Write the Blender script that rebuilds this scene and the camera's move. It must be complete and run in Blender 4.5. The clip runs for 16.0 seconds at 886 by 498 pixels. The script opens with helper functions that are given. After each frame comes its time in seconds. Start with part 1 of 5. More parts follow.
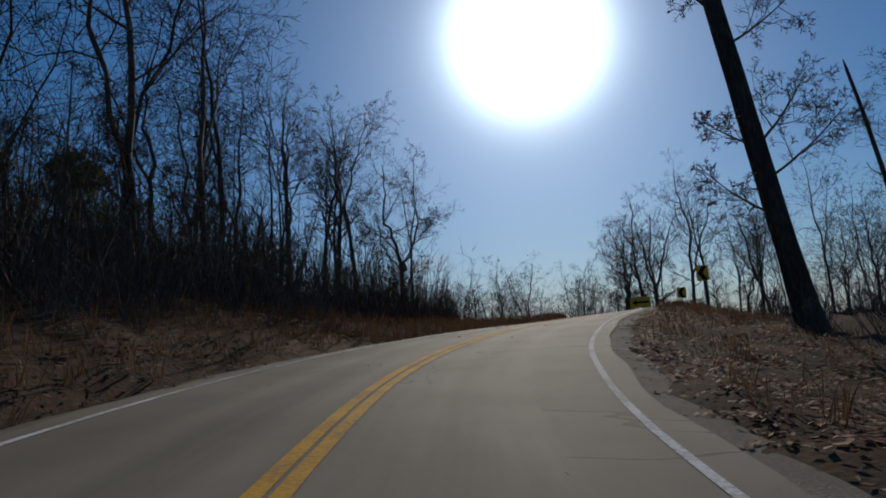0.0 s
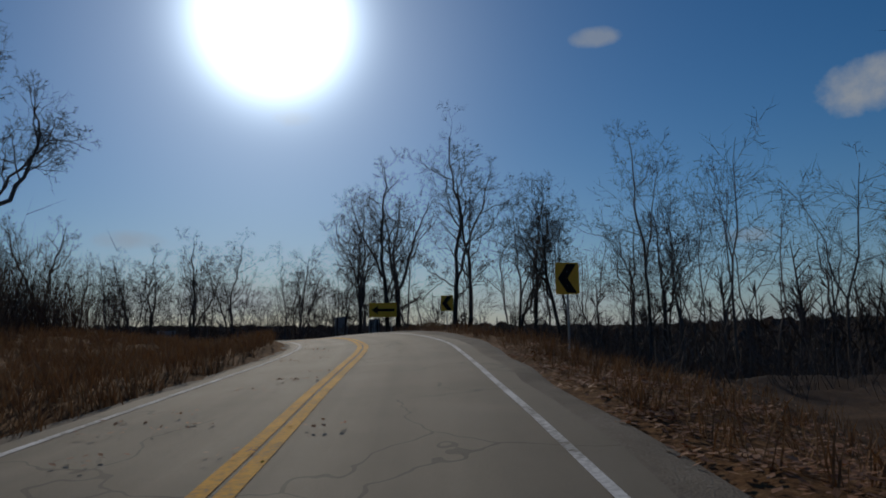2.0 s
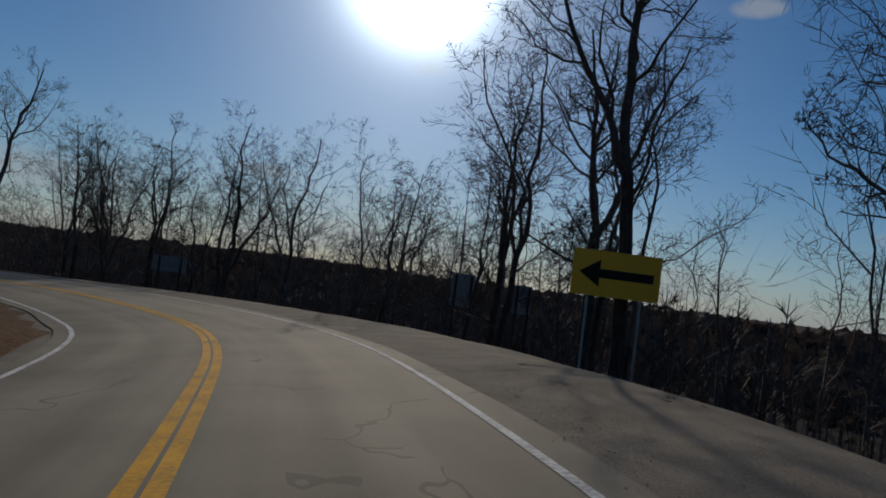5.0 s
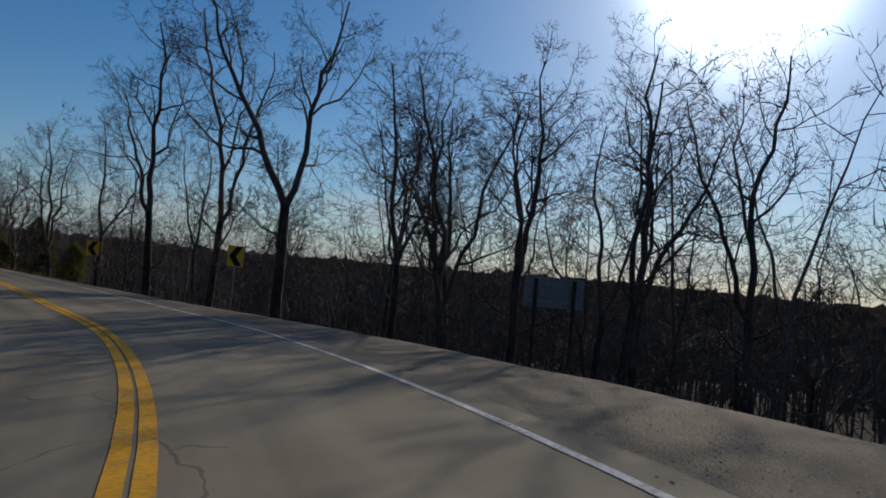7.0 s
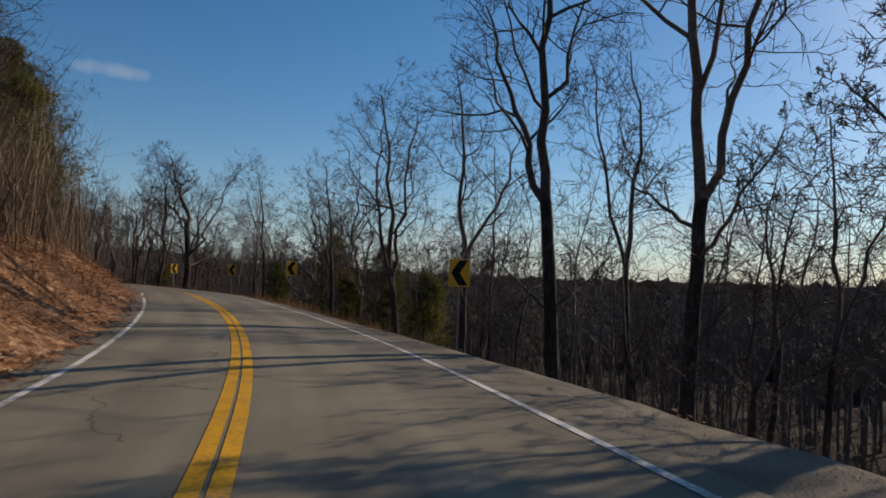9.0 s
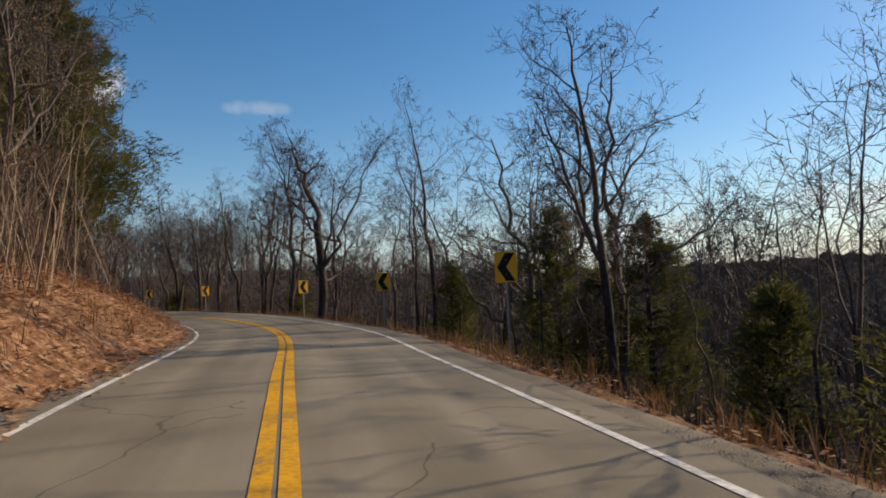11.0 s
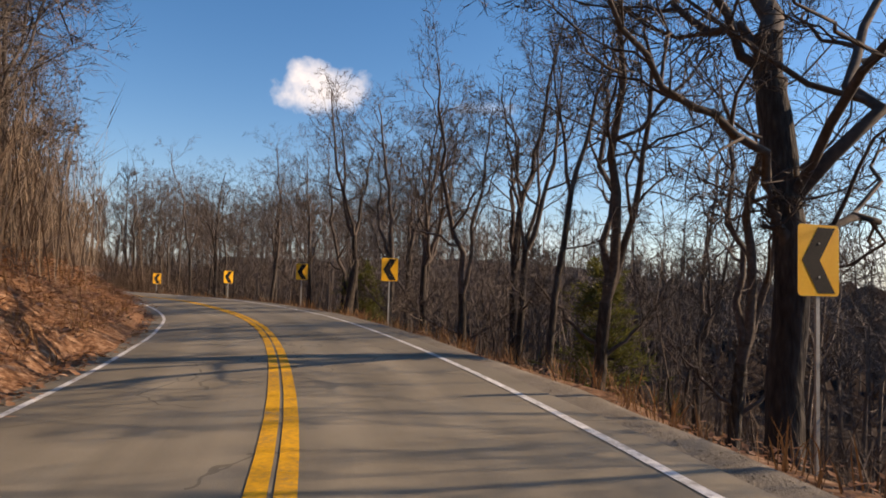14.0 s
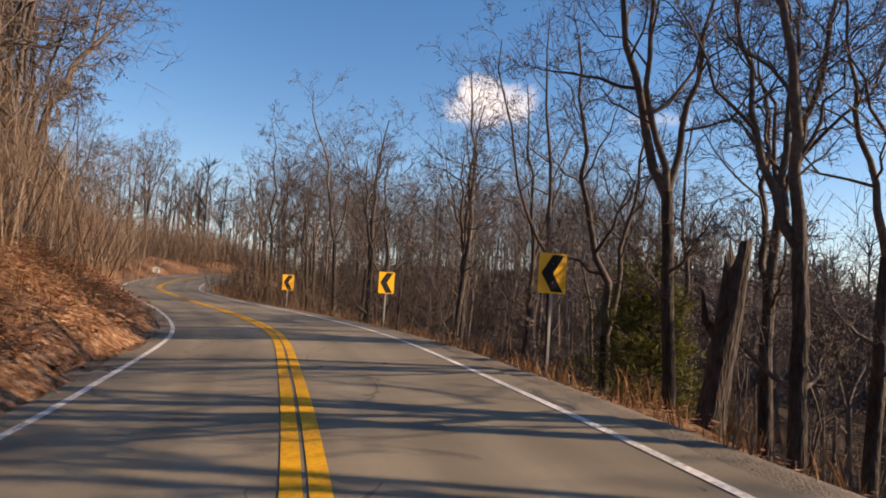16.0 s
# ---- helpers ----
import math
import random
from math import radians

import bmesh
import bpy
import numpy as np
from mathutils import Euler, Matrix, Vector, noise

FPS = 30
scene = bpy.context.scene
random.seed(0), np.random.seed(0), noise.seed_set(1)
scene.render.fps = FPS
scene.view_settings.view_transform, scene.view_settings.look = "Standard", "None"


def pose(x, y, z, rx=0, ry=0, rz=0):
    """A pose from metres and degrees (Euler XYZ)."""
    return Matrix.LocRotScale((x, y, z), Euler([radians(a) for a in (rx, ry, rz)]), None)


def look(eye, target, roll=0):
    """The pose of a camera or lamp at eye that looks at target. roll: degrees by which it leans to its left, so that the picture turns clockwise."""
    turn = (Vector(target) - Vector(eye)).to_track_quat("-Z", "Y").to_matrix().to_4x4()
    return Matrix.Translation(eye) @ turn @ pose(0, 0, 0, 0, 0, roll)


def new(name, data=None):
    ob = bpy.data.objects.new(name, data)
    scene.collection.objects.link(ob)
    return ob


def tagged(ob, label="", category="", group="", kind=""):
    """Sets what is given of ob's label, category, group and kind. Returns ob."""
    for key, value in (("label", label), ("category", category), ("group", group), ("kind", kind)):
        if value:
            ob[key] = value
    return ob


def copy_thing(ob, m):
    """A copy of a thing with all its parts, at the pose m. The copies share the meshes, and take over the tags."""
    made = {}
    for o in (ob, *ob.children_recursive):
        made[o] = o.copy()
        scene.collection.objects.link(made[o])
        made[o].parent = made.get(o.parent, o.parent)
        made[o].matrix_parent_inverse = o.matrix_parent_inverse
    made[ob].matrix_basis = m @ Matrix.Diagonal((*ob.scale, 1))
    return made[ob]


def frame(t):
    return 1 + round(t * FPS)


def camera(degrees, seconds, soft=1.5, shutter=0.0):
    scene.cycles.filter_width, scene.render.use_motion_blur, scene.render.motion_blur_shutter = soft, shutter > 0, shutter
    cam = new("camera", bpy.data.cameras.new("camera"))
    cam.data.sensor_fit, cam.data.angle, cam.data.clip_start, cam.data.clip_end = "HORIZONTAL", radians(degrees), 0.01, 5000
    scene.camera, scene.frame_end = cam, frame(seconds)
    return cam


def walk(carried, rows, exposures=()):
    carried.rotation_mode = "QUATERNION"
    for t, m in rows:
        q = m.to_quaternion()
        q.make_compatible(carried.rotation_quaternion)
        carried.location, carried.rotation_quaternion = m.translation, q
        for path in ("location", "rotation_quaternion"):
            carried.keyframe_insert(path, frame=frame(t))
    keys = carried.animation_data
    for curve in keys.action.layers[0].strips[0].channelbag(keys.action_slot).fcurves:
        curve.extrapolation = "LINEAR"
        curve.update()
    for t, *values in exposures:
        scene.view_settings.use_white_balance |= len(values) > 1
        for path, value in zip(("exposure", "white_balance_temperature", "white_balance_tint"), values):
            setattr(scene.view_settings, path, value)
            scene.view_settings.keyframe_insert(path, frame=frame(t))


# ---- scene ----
cam = camera(66.3, 16.0, soft=1.8)
PATH = [
    (0.0, 0.00, -0.00, 1.89, -1.45, 8.64, 4.51),
    (0.5, 0.17, 5.77, 2.46, -10.56, 8.23, 4.26),
    (1.0, 1.29, 11.34, 2.94, -17.35, 7.50, 3.60),
    (1.5, 2.97, 16.73, 3.37, -21.70, 7.22, 2.58),
    (2.0, 4.83, 22.02, 3.72, -25.34, 6.93, 0.88),
    (2.5, 6.89, 27.26, 4.03, -28.30, 6.40, -0.89),
    (3.0, 9.09, 32.52, 4.31, -29.49, 6.03, -2.60),
    (3.5, 10.99, 38.12, 4.55, -27.49, 5.55, -4.07),
    (4.0, 12.57, 44.04, 4.72, -24.04, 4.86, -5.39),
    (4.5, 13.79, 50.20, 4.76, -20.20, 3.96, -6.50),
    (5.0, 14.66, 56.57, 4.70, -16.11, 2.94, -7.26),
    (5.5, 15.12, 63.10, 4.55, -10.99, 2.02, -7.44),
    (6.0, 14.95, 69.68, 4.35, -3.38, 1.83, -6.69),
    (6.5, 13.26, 75.89, 4.13, 4.15, 1.93, -5.62),
    (7.0, 10.47, 81.31, 3.98, 11.32, 2.21, -5.36),
    (7.5, 7.43, 86.24, 3.82, 19.17, 2.12, -4.77),
    (8.0, 3.99, 90.68, 3.64, 26.65, 2.13, -4.16),
    (8.5, 0.03, 94.42, 3.50, 32.46, 2.34, -3.40),
    (9.0, -3.85, 98.06, 3.42, 38.18, 2.60, -2.16),
    (9.5, -8.06, 101.47, 3.37, 42.74, 2.78, -0.71),
    (10.0, -12.60, 104.66, 3.37, 46.18, 2.87, 0.73),
    (10.5, -17.39, 107.70, 3.39, 48.56, 2.87, 1.94),
    (11.0, -22.41, 110.67, 3.42, 50.18, 2.78, 2.72),
    (11.5, -27.62, 113.61, 3.46, 51.86, 2.64, 2.82),
    (12.0, -33.00, 116.59, 3.46, 55.12, 2.66, 1.93),
    (12.5, -38.61, 119.29, 3.37, 58.25, 2.66, 1.21),
    (13.0, -44.44, 121.55, 3.26, 61.51, 2.70, 0.15),
    (13.5, -50.51, 123.40, 3.19, 64.85, 2.85, -0.96),
    (14.0, -56.56, 124.98, 3.12, 68.17, 2.99, -1.61),
    (14.5, -62.38, 126.11, 3.12, 71.73, 3.15, -2.03),
    (15.0, -67.97, 126.84, 3.09, 75.12, 3.39, -2.64),
    (15.5, -73.40, 127.20, 3.07, 78.84, 3.48, -3.11),
    (16.0, -78.83, 127.13, 3.08, 81.95, 3.46, -3.74),
]
walk(cam, [(t, pose(x, y, z, 90 + pitch, roll, yaw)) for t, x, y, z, yaw, pitch, roll in PATH],
     [(0.0, -1.35, 5900, 8), (1.5, -1.58, 5900, 8), (3.0, -1.55, 5900, 8), (5.5, -1.35, 6200, 9), (7.5, -0.8, 6300, 9), (8.5, -0.75, 6700, 10), (9.0, -0.4, 6900, 11), (11.5, 0.1, 7300, 13), (13.5, 0.38, 7600, 19), (16.0, 0.58, 7900, 23)])

# ---- world and sun ----
SUN_AZ, SUN_EL = -11.0, 25.1          # degrees: azimuth to the left of +y, elevation
world = bpy.data.worlds.new("world")
scene.world = world
world.use_nodes = True
wn, wl = world.node_tree.nodes, world.node_tree.links
wn.clear()
sky = wn.new("ShaderNodeTexSky")
sky.sky_type = "NISHITA"
sky.sun_disc = False
sky.sun_elevation = radians(SUN_EL)
sky.sun_rotation = radians(-SUN_AZ)
sky.air_density, sky.dust_density, sky.ozone_density = 1.0, 0.25, 4.0


def wmath(op, a, b=0.0, c=None):
    n = wn.new("ShaderNodeMath")
    n.operation = op
    for k, v in enumerate((a, b) if c is None else (a, b, c)):
        if isinstance(v, (int, float)):
            n.inputs[k].default_value = v
        else:
            wl.new(v, n.inputs[k])
    return n.outputs[0]


# small fair-weather clouds: azimuth, elevation, half width, half height (degrees), cover
CLOUDS = [(-12.6, 17.6, 1.9, 0.8, 0.6), (-0.6, 7.3, 3.0, 0.8, 0.5), (65.0, 14.7, 3.0, 0.7, 0.3), (78.8, 15.8, 4.3, 2.2, 1.0),
          (-39.0, 23.5, 2.2, 0.8, 0.6), (-59.5, 17.0, 5.0, 2.0, 0.9), (-49.5, 7.0, 2.4, 0.7, 0.45), (16.0, 4.6, 8.0, 1.5, 0.5), (-8.0, 2.6, 12.0, 1.6, 0.7),
          (35.0, 3.2, 10.0, 1.4, 0.35), (60.0, 4.0, 8.0, 1.6, 0.2), (-33.0, 2.6, 10.0, 1.4, 0.5)]
coord = wn.new("ShaderNodeTexCoord")
puff = wn.new("ShaderNodeTexNoise")
puff.inputs["Scale"].default_value, puff.inputs["Detail"].default_value, puff.inputs["Roughness"].default_value = 16.0, 6.0, 0.6
wl.new(coord.outputs["Generated"], puff.inputs["Vector"])
sep = wn.new("ShaderNodeSeparateXYZ")
wl.new(coord.outputs["Generated"], sep.inputs[0])
azim = wmath("MULTIPLY", wmath("ARCTAN2", wmath("MULTIPLY", sep.outputs[0], -1.0), sep.outputs[1]), 57.2958)
elev = wmath("MULTIPLY", wmath("ARCSINE", sep.outputs[2]), 57.2958)
cover = 0.0
for az, el, hw, hh, amount in CLOUDS:
    u = wmath("DIVIDE", wmath("SUBTRACT", azim, az), hw)
    v = wmath("DIVIDE", wmath("SUBTRACT", elev, el), hh)
    r2 = wmath("ADD", wmath("MULTIPLY", u, u), wmath("MULTIPLY", v, v))
    body = wmath("SUBTRACT", wmath("ADD", 1.0, wmath("MULTIPLY", wmath("SUBTRACT", puff.outputs["Fac"], 0.5), 3.2)), r2)
    n = wn.new("ShaderNodeClamp")
    wl.new(wmath("MULTIPLY", body, 0.9), n.inputs[0])
    cover = wmath("MAXIMUM", cover, wmath("MULTIPLY", n.outputs[0], amount))
aim = wn.new("ShaderNodeVectorMath")
aim.operation = "DOT_PRODUCT"
wl.new(coord.outputs["Generated"], aim.inputs[0])
sa, se = radians(SUN_AZ), radians(SUN_EL)
aim.inputs[1].default_value = (-math.sin(sa) * math.cos(se), math.cos(sa) * math.cos(se), math.sin(se))
facing = wmath("MAXIMUM", aim.outputs["Value"], 0.0)
# the dazzling sun with its aureole in the thin haze
glare = wmath("ADD", wmath("MINIMUM", wmath("MULTIPLY", wmath("POWER", facing, 330.0), 120.0), 90.0), wmath("MULTIPLY", wmath("POWER", facing, 45.0), 6.0))
glare = wmath("ADD", glare, wmath("MULTIPLY", wmath("POWER", facing, 9.0), 0.6))
lit = wn.new("ShaderNodeMix")
lit.data_type, lit.blend_type = "RGBA", "ADD"
lit.inputs[0].default_value = 1.0
shine = wn.new("ShaderNodeCombineColor")
for k, w in enumerate((0.86, 0.95, 1.0)):
    wl.new(wmath("MULTIPLY", glare, w), shine.inputs[k])
wl.new(shine.outputs[0], lit.inputs[7])
tint = wn.new("ShaderNodeMix")
tint.data_type = "RGBA"
wl.new(cover, tint.inputs[0])
haze = wn.new("ShaderNodeMix")
haze.data_type = "RGBA"
wl.new(wmath("MULTIPLY", wmath("POWER", 2.718, wmath("MULTIPLY", wmath("MAXIMUM", elev, 0.0), -0.22)), 0.62), haze.inputs[0])
deep = wn.new("ShaderNodeHueSaturation")
deep.inputs["Saturation"].default_value, deep.inputs["Value"].default_value = 1.24, 1.12
wl.new(sky.outputs[0], deep.inputs["Color"])
wl.new(deep.outputs[0], haze.inputs[6])
haze.inputs[7].default_value = (3.9, 5.1, 7.0, 1)
wl.new(haze.outputs[2], tint.inputs[6])
tint.inputs[7].default_value = (7.0, 7.1, 7.3, 1)
bg = wn.new("ShaderNodeBackground")
bg.inputs["Strength"].default_value = 0.11
wl.new(tint.outputs[2], lit.inputs[6])
wl.new(lit.outputs[2], bg.inputs[0])
out = wn.new("ShaderNodeOutputWorld")
wl.new(bg.outputs[0], out.inputs[0])

sun = new("sun", bpy.data.lights.new("sun", "SUN"))
sun.data.energy, sun.data.angle, sun.data.color = 5.0, radians(0.5), (1.0, 0.84, 0.64)
a, e = radians(SUN_AZ), radians(SUN_EL)
SUN_DIR = Vector((-math.sin(a) * math.cos(e), math.cos(a) * math.cos(e), math.sin(e)))
sun.matrix_world = look(SUN_DIR * 50, (0, 0, 0))


# ---- materials ----
def material(name, stops, scale=4.0, fine=60.0, rough=0.85, bump=0.3, metal=0.0, random_tint=0.0, mix=0.5, dist=0.02, translucent=0.0, upright=1.0):
    """A surface with colour varied at two scales between the stops, and a fine relief."""
    m = bpy.data.materials.new(name)
    m.use_nodes = True
    nt = m.node_tree
    bsdf = nt.nodes["Principled BSDF"]
    tc = nt.nodes.new("ShaderNodeTexCoord")
    big, small = nt.nodes.new("ShaderNodeTexNoise"), nt.nodes.new("ShaderNodeTexNoise")
    for n, s, det in ((big, scale, 4.0), (small, fine, 3.0)):
        n.inputs["Scale"].default_value, n.inputs["Detail"].default_value = s, det
        along = nt.nodes.new("ShaderNodeMapping")
        along.inputs["Scale"].default_value = (1.0, 1.0, upright)
        nt.links.new(tc.outputs["Object"], along.inputs[0])
        nt.links.new(along.outputs[0], n.inputs["Vector"])
    blend = nt.nodes.new("ShaderNodeMix")
    blend.data_type = "FLOAT"
    blend.inputs[0].default_value = mix
    nt.links.new(big.outputs["Fac"], blend.inputs[2])
    nt.links.new(small.outputs["Fac"], blend.inputs[3])
    ramp = nt.nodes.new("ShaderNodeValToRGB")
    while len(ramp.color_ramp.elements) < len(stops):
        ramp.color_ramp.elements.new(0.5)
    for k, c in enumerate(stops):
        ramp.color_ramp.elements[k].position = 0.3 + 0.4 * k / max(1, len(stops) - 1)
        ramp.color_ramp.elements[k].color = (*c, 1)
    nt.links.new(blend.outputs[0], ramp.inputs[0])
    colour = ramp.outputs[0]
    if random_tint:
        info = nt.nodes.new("ShaderNodeObjectInfo")
        hsv = nt.nodes.new("ShaderNodeHueSaturation")
        rng = nt.nodes.new("ShaderNodeMapRange")
        rng.inputs[3].default_value, rng.inputs[4].default_value = 1 - random_tint, 1 + random_tint
        nt.links.new(info.outputs["Random"], rng.inputs[0])
        nt.links.new(rng.outputs[0], hsv.inputs["Value"])
        nt.links.new(colour, hsv.inputs["Color"])
        colour = hsv.outputs[0]
    nt.links.new(colour, bsdf.inputs["Base Color"])
    bsdf.inputs["Roughness"].default_value, bsdf.inputs["Metallic"].default_value = rough, metal
    bsdf.inputs["Specular IOR Level"].default_value = 0.3
    if bump:
        b = nt.nodes.new("ShaderNodeBump")
        b.inputs["Strength"].default_value, b.inputs["Distance"].default_value = bump, dist
        nt.links.new(small.outputs["Fac"], b.inputs["Height"])
        nt.links.new(b.outputs[0], bsdf.inputs["Normal"])
    if translucent:
        thin, both = nt.nodes.new("ShaderNodeBsdfTranslucent"), nt.nodes.new("ShaderNodeMixShader")
        nt.links.new(colour, thin.inputs["Color"])
        both.inputs[0].default_value = translucent
        nt.links.new(bsdf.outputs[0], both.inputs[1])
        nt.links.new(thin.outputs[0], both.inputs[2])
        nt.links.new(both.outputs[0], nt.nodes["Material Output"].inputs["Surface"])
    return m


ASPHALT = material("asphalt", [(0.15, 0.128, 0.092), (0.22, 0.19, 0.138), (0.27, 0.236, 0.175)], 0.55, 140, 0.82, 0.5, dist=0.006)
GRAVEL = material("gravel_shoulder", [(0.10, 0.083, 0.06), (0.17, 0.142, 0.105), (0.25, 0.215, 0.165)], 1.2, 45, 0.95, 0.8)
YELLOW = material("yellow_line_paint", [(0.20, 0.17, 0.11), (0.52, 0.27, 0.025), (0.72, 0.36, 0.012), (0.76, 0.40, 0.02)], 1.8, 22, 0.85, 0.3, dist=0.004)
WHITE = material("white_line_paint", [(0.19, 0.17, 0.13), (0.45, 0.44, 0.41), (0.72, 0.71, 0.68), (0.76, 0.75, 0.72)], 1.6, 20, 0.85, 0.3, dist=0.004)
EARTH = material("leaf_litter_ground", [(0.034, 0.023, 0.015), (0.084, 0.054, 0.034), (0.15, 0.096, 0.058)], 1.3, 16, 0.95, 0.5, dist=0.03)
BARK = material("bark", [(0.020, 0.016, 0.013), (0.058, 0.047, 0.038), (0.125, 0.106, 0.088)], 2.5, 20, 0.95, 1.0, random_tint=0.3, dist=0.06, upright=0.22)
TWIG = material("twigs", [(0.06, 0.047, 0.038), (0.108, 0.085, 0.07), (0.17, 0.137, 0.112)], 1.5, 12, 0.9, 0.0, random_tint=0.3)
CEDAR = material("cedar_foliage", [(0.045, 0.05, 0.013), (0.11, 0.11, 0.028), (0.20, 0.18, 0.05)], 1.2, 9, 0.8, 0.0, random_tint=0.2, translucent=0.4)
GRASS = material("dry_grass", [(0.13, 0.066, 0.03), (0.235, 0.125, 0.055), (0.36, 0.225, 0.105)], 0.8, 8, 0.9, 0.0, translucent=0.15)
THICKET = material("thicket_stems", [(0.06, 0.04, 0.027), (0.125, 0.085, 0.058), (0.22, 0.155, 0.105)], 0.35, 5, 0.95, 0.0)
# near-black brown: the backlit trees' shaded sides are put into this colour
SHADED_CANOPY = material("far_canopy_shaded", [(0.018, 0.014, 0.012), (0.034, 0.026, 0.022), (0.055, 0.043, 0.036)], 0.12, 1.2, 0.95, 0.0)
SHADED_CANOPY.node_tree.nodes["Principled BSDF"].inputs["Specular IOR Level"].default_value = 0.0
# paler version of the thicket's brown, with sunlight on the bank put into it
SUNLIT_BRUSH = material("sunlit_bank_brush", [(0.12, 0.085, 0.058), (0.22, 0.16, 0.11), (0.34, 0.26, 0.185)], 0.35, 5, 0.95, 0.0)
LEAF = material("dead_leaves", [(0.085, 0.038, 0.019), (0.30, 0.145, 0.07), (0.60, 0.40, 0.25)], 0.8, 7, 0.75, 0.0, translucent=0.25)
SIGN_YELLOW = material("reflective_yellow", [(0.88, 0.44, 0.02), (0.96, 0.52, 0.03)], 2, 30, 0.4, 0.05)
SIGN_BLACK = material("sign_black", [(0.012, 0.011, 0.010), (0.022, 0.02, 0.018)], 3, 40, 0.8, 0.05)
ALU = material("sheet_aluminium", [(0.22, 0.22, 0.22), (0.34, 0.34, 0.34)], 4, 60, 0.55, 0.1, metal=0.6)
STEEL = material("galvanised_post", [(0.25, 0.25, 0.24), (0.42, 0.42, 0.40)], 5, 50, 0.55, 0.2, metal=0.5)


def wear_road(mat):
    """Paler wheel tracks, dark oily middles, long streaks, patches and sealed cracks, laid along the lane."""
    nt = mat.node_tree
    n, l = nt.nodes, nt.links
    bsdf = n["Principled BSDF"]
    old = bsdf.inputs["Base Color"].links[0].from_socket
    uv = n.new("ShaderNodeUVMap")
    uv.uv_map = "lane"
    sp = n.new("ShaderNodeSeparateXYZ")
    l.new(uv.outputs[0], sp.inputs[0])

    def m(op, a, b):
        k = n.new("ShaderNodeMath")
        k.operation = op
        for q, v in enumerate((a, b)):
            if isinstance(v, (int, float)):
                k.inputs[q].default_value = v
            else:
                l.new(v, k.inputs[q])
        return k.outputs[0]

    def noise_at(sx, sy, detail=3.0):
        k = n.new("ShaderNodeMapping")
        k.inputs["Scale"].default_value = (sx, sy, 1)
        l.new(uv.outputs[0], k.inputs[0])
        t = n.new("ShaderNodeTexNoise")
        t.inputs["Scale"].default_value, t.inputs["Detail"].default_value = 1.0, detail
        l.new(k.outputs[0], t.inputs["Vector"])
        return t.outputs["Fac"]

    wheel = m("MULTIPLY", m("COSINE", m("MULTIPLY", m("SUBTRACT", m("ABSOLUTE", sp.outputs[0], 0), 0.65), 4.4), 0), 0.10)
    streak = m("MULTIPLY", m("SUBTRACT", noise_at(2.2, 0.12), 0.5), 0.55)
    blotch = m("MULTIPLY", m("SUBTRACT", noise_at(0.45, 0.3, 4.0), 0.5), 0.7)
    level = m("ADD", m("ADD", 1.0, wheel), m("ADD", streak, blotch))
    vor = n.new("ShaderNodeTexVoronoi")
    vor.feature = "DISTANCE_TO_EDGE"
    vor.inputs["Scale"].default_value = 0.38
    wob = n.new("ShaderNodeMix")
    wob.data_type, wob.blend_type = "RGBA", "LINEAR_LIGHT"
    wob.inputs[0].default_value = 0.5
    warp = n.new("ShaderNodeTexNoise")
    warp.inputs["Scale"].default_value = 1.1
    l.new(uv.outputs[0], warp.inputs["Vector"])
    l.new(uv.outputs[0], wob.inputs[6])
    l.new(warp.outputs["Color"], wob.inputs[7])
    l.new(wob.outputs[2], vor.inputs["Vector"])
    crack = m("LESS_THAN", vor.outputs["Distance"], 0.006)
    crack = m("MULTIPLY", crack, m("GREATER_THAN", noise_at(0.25, 0.18), 0.52))
    level = m("MULTIPLY", level, m("SUBTRACT", 1.0, m("MULTIPLY", crack, 0.38)))
    hsv = n.new("ShaderNodeHueSaturation")
    l.new(level, hsv.inputs["Value"])
    l.new(old, hsv.inputs["Color"])
    l.new(hsv.outputs[0], bsdf.inputs["Base Color"])


wear_road(ASPHALT)
for surface in (ASPHALT, YELLOW, WHITE, SIGN_BLACK):
    surface.node_tree.nodes["Principled BSDF"].inputs["Specular IOR Level"].default_value = 0.2


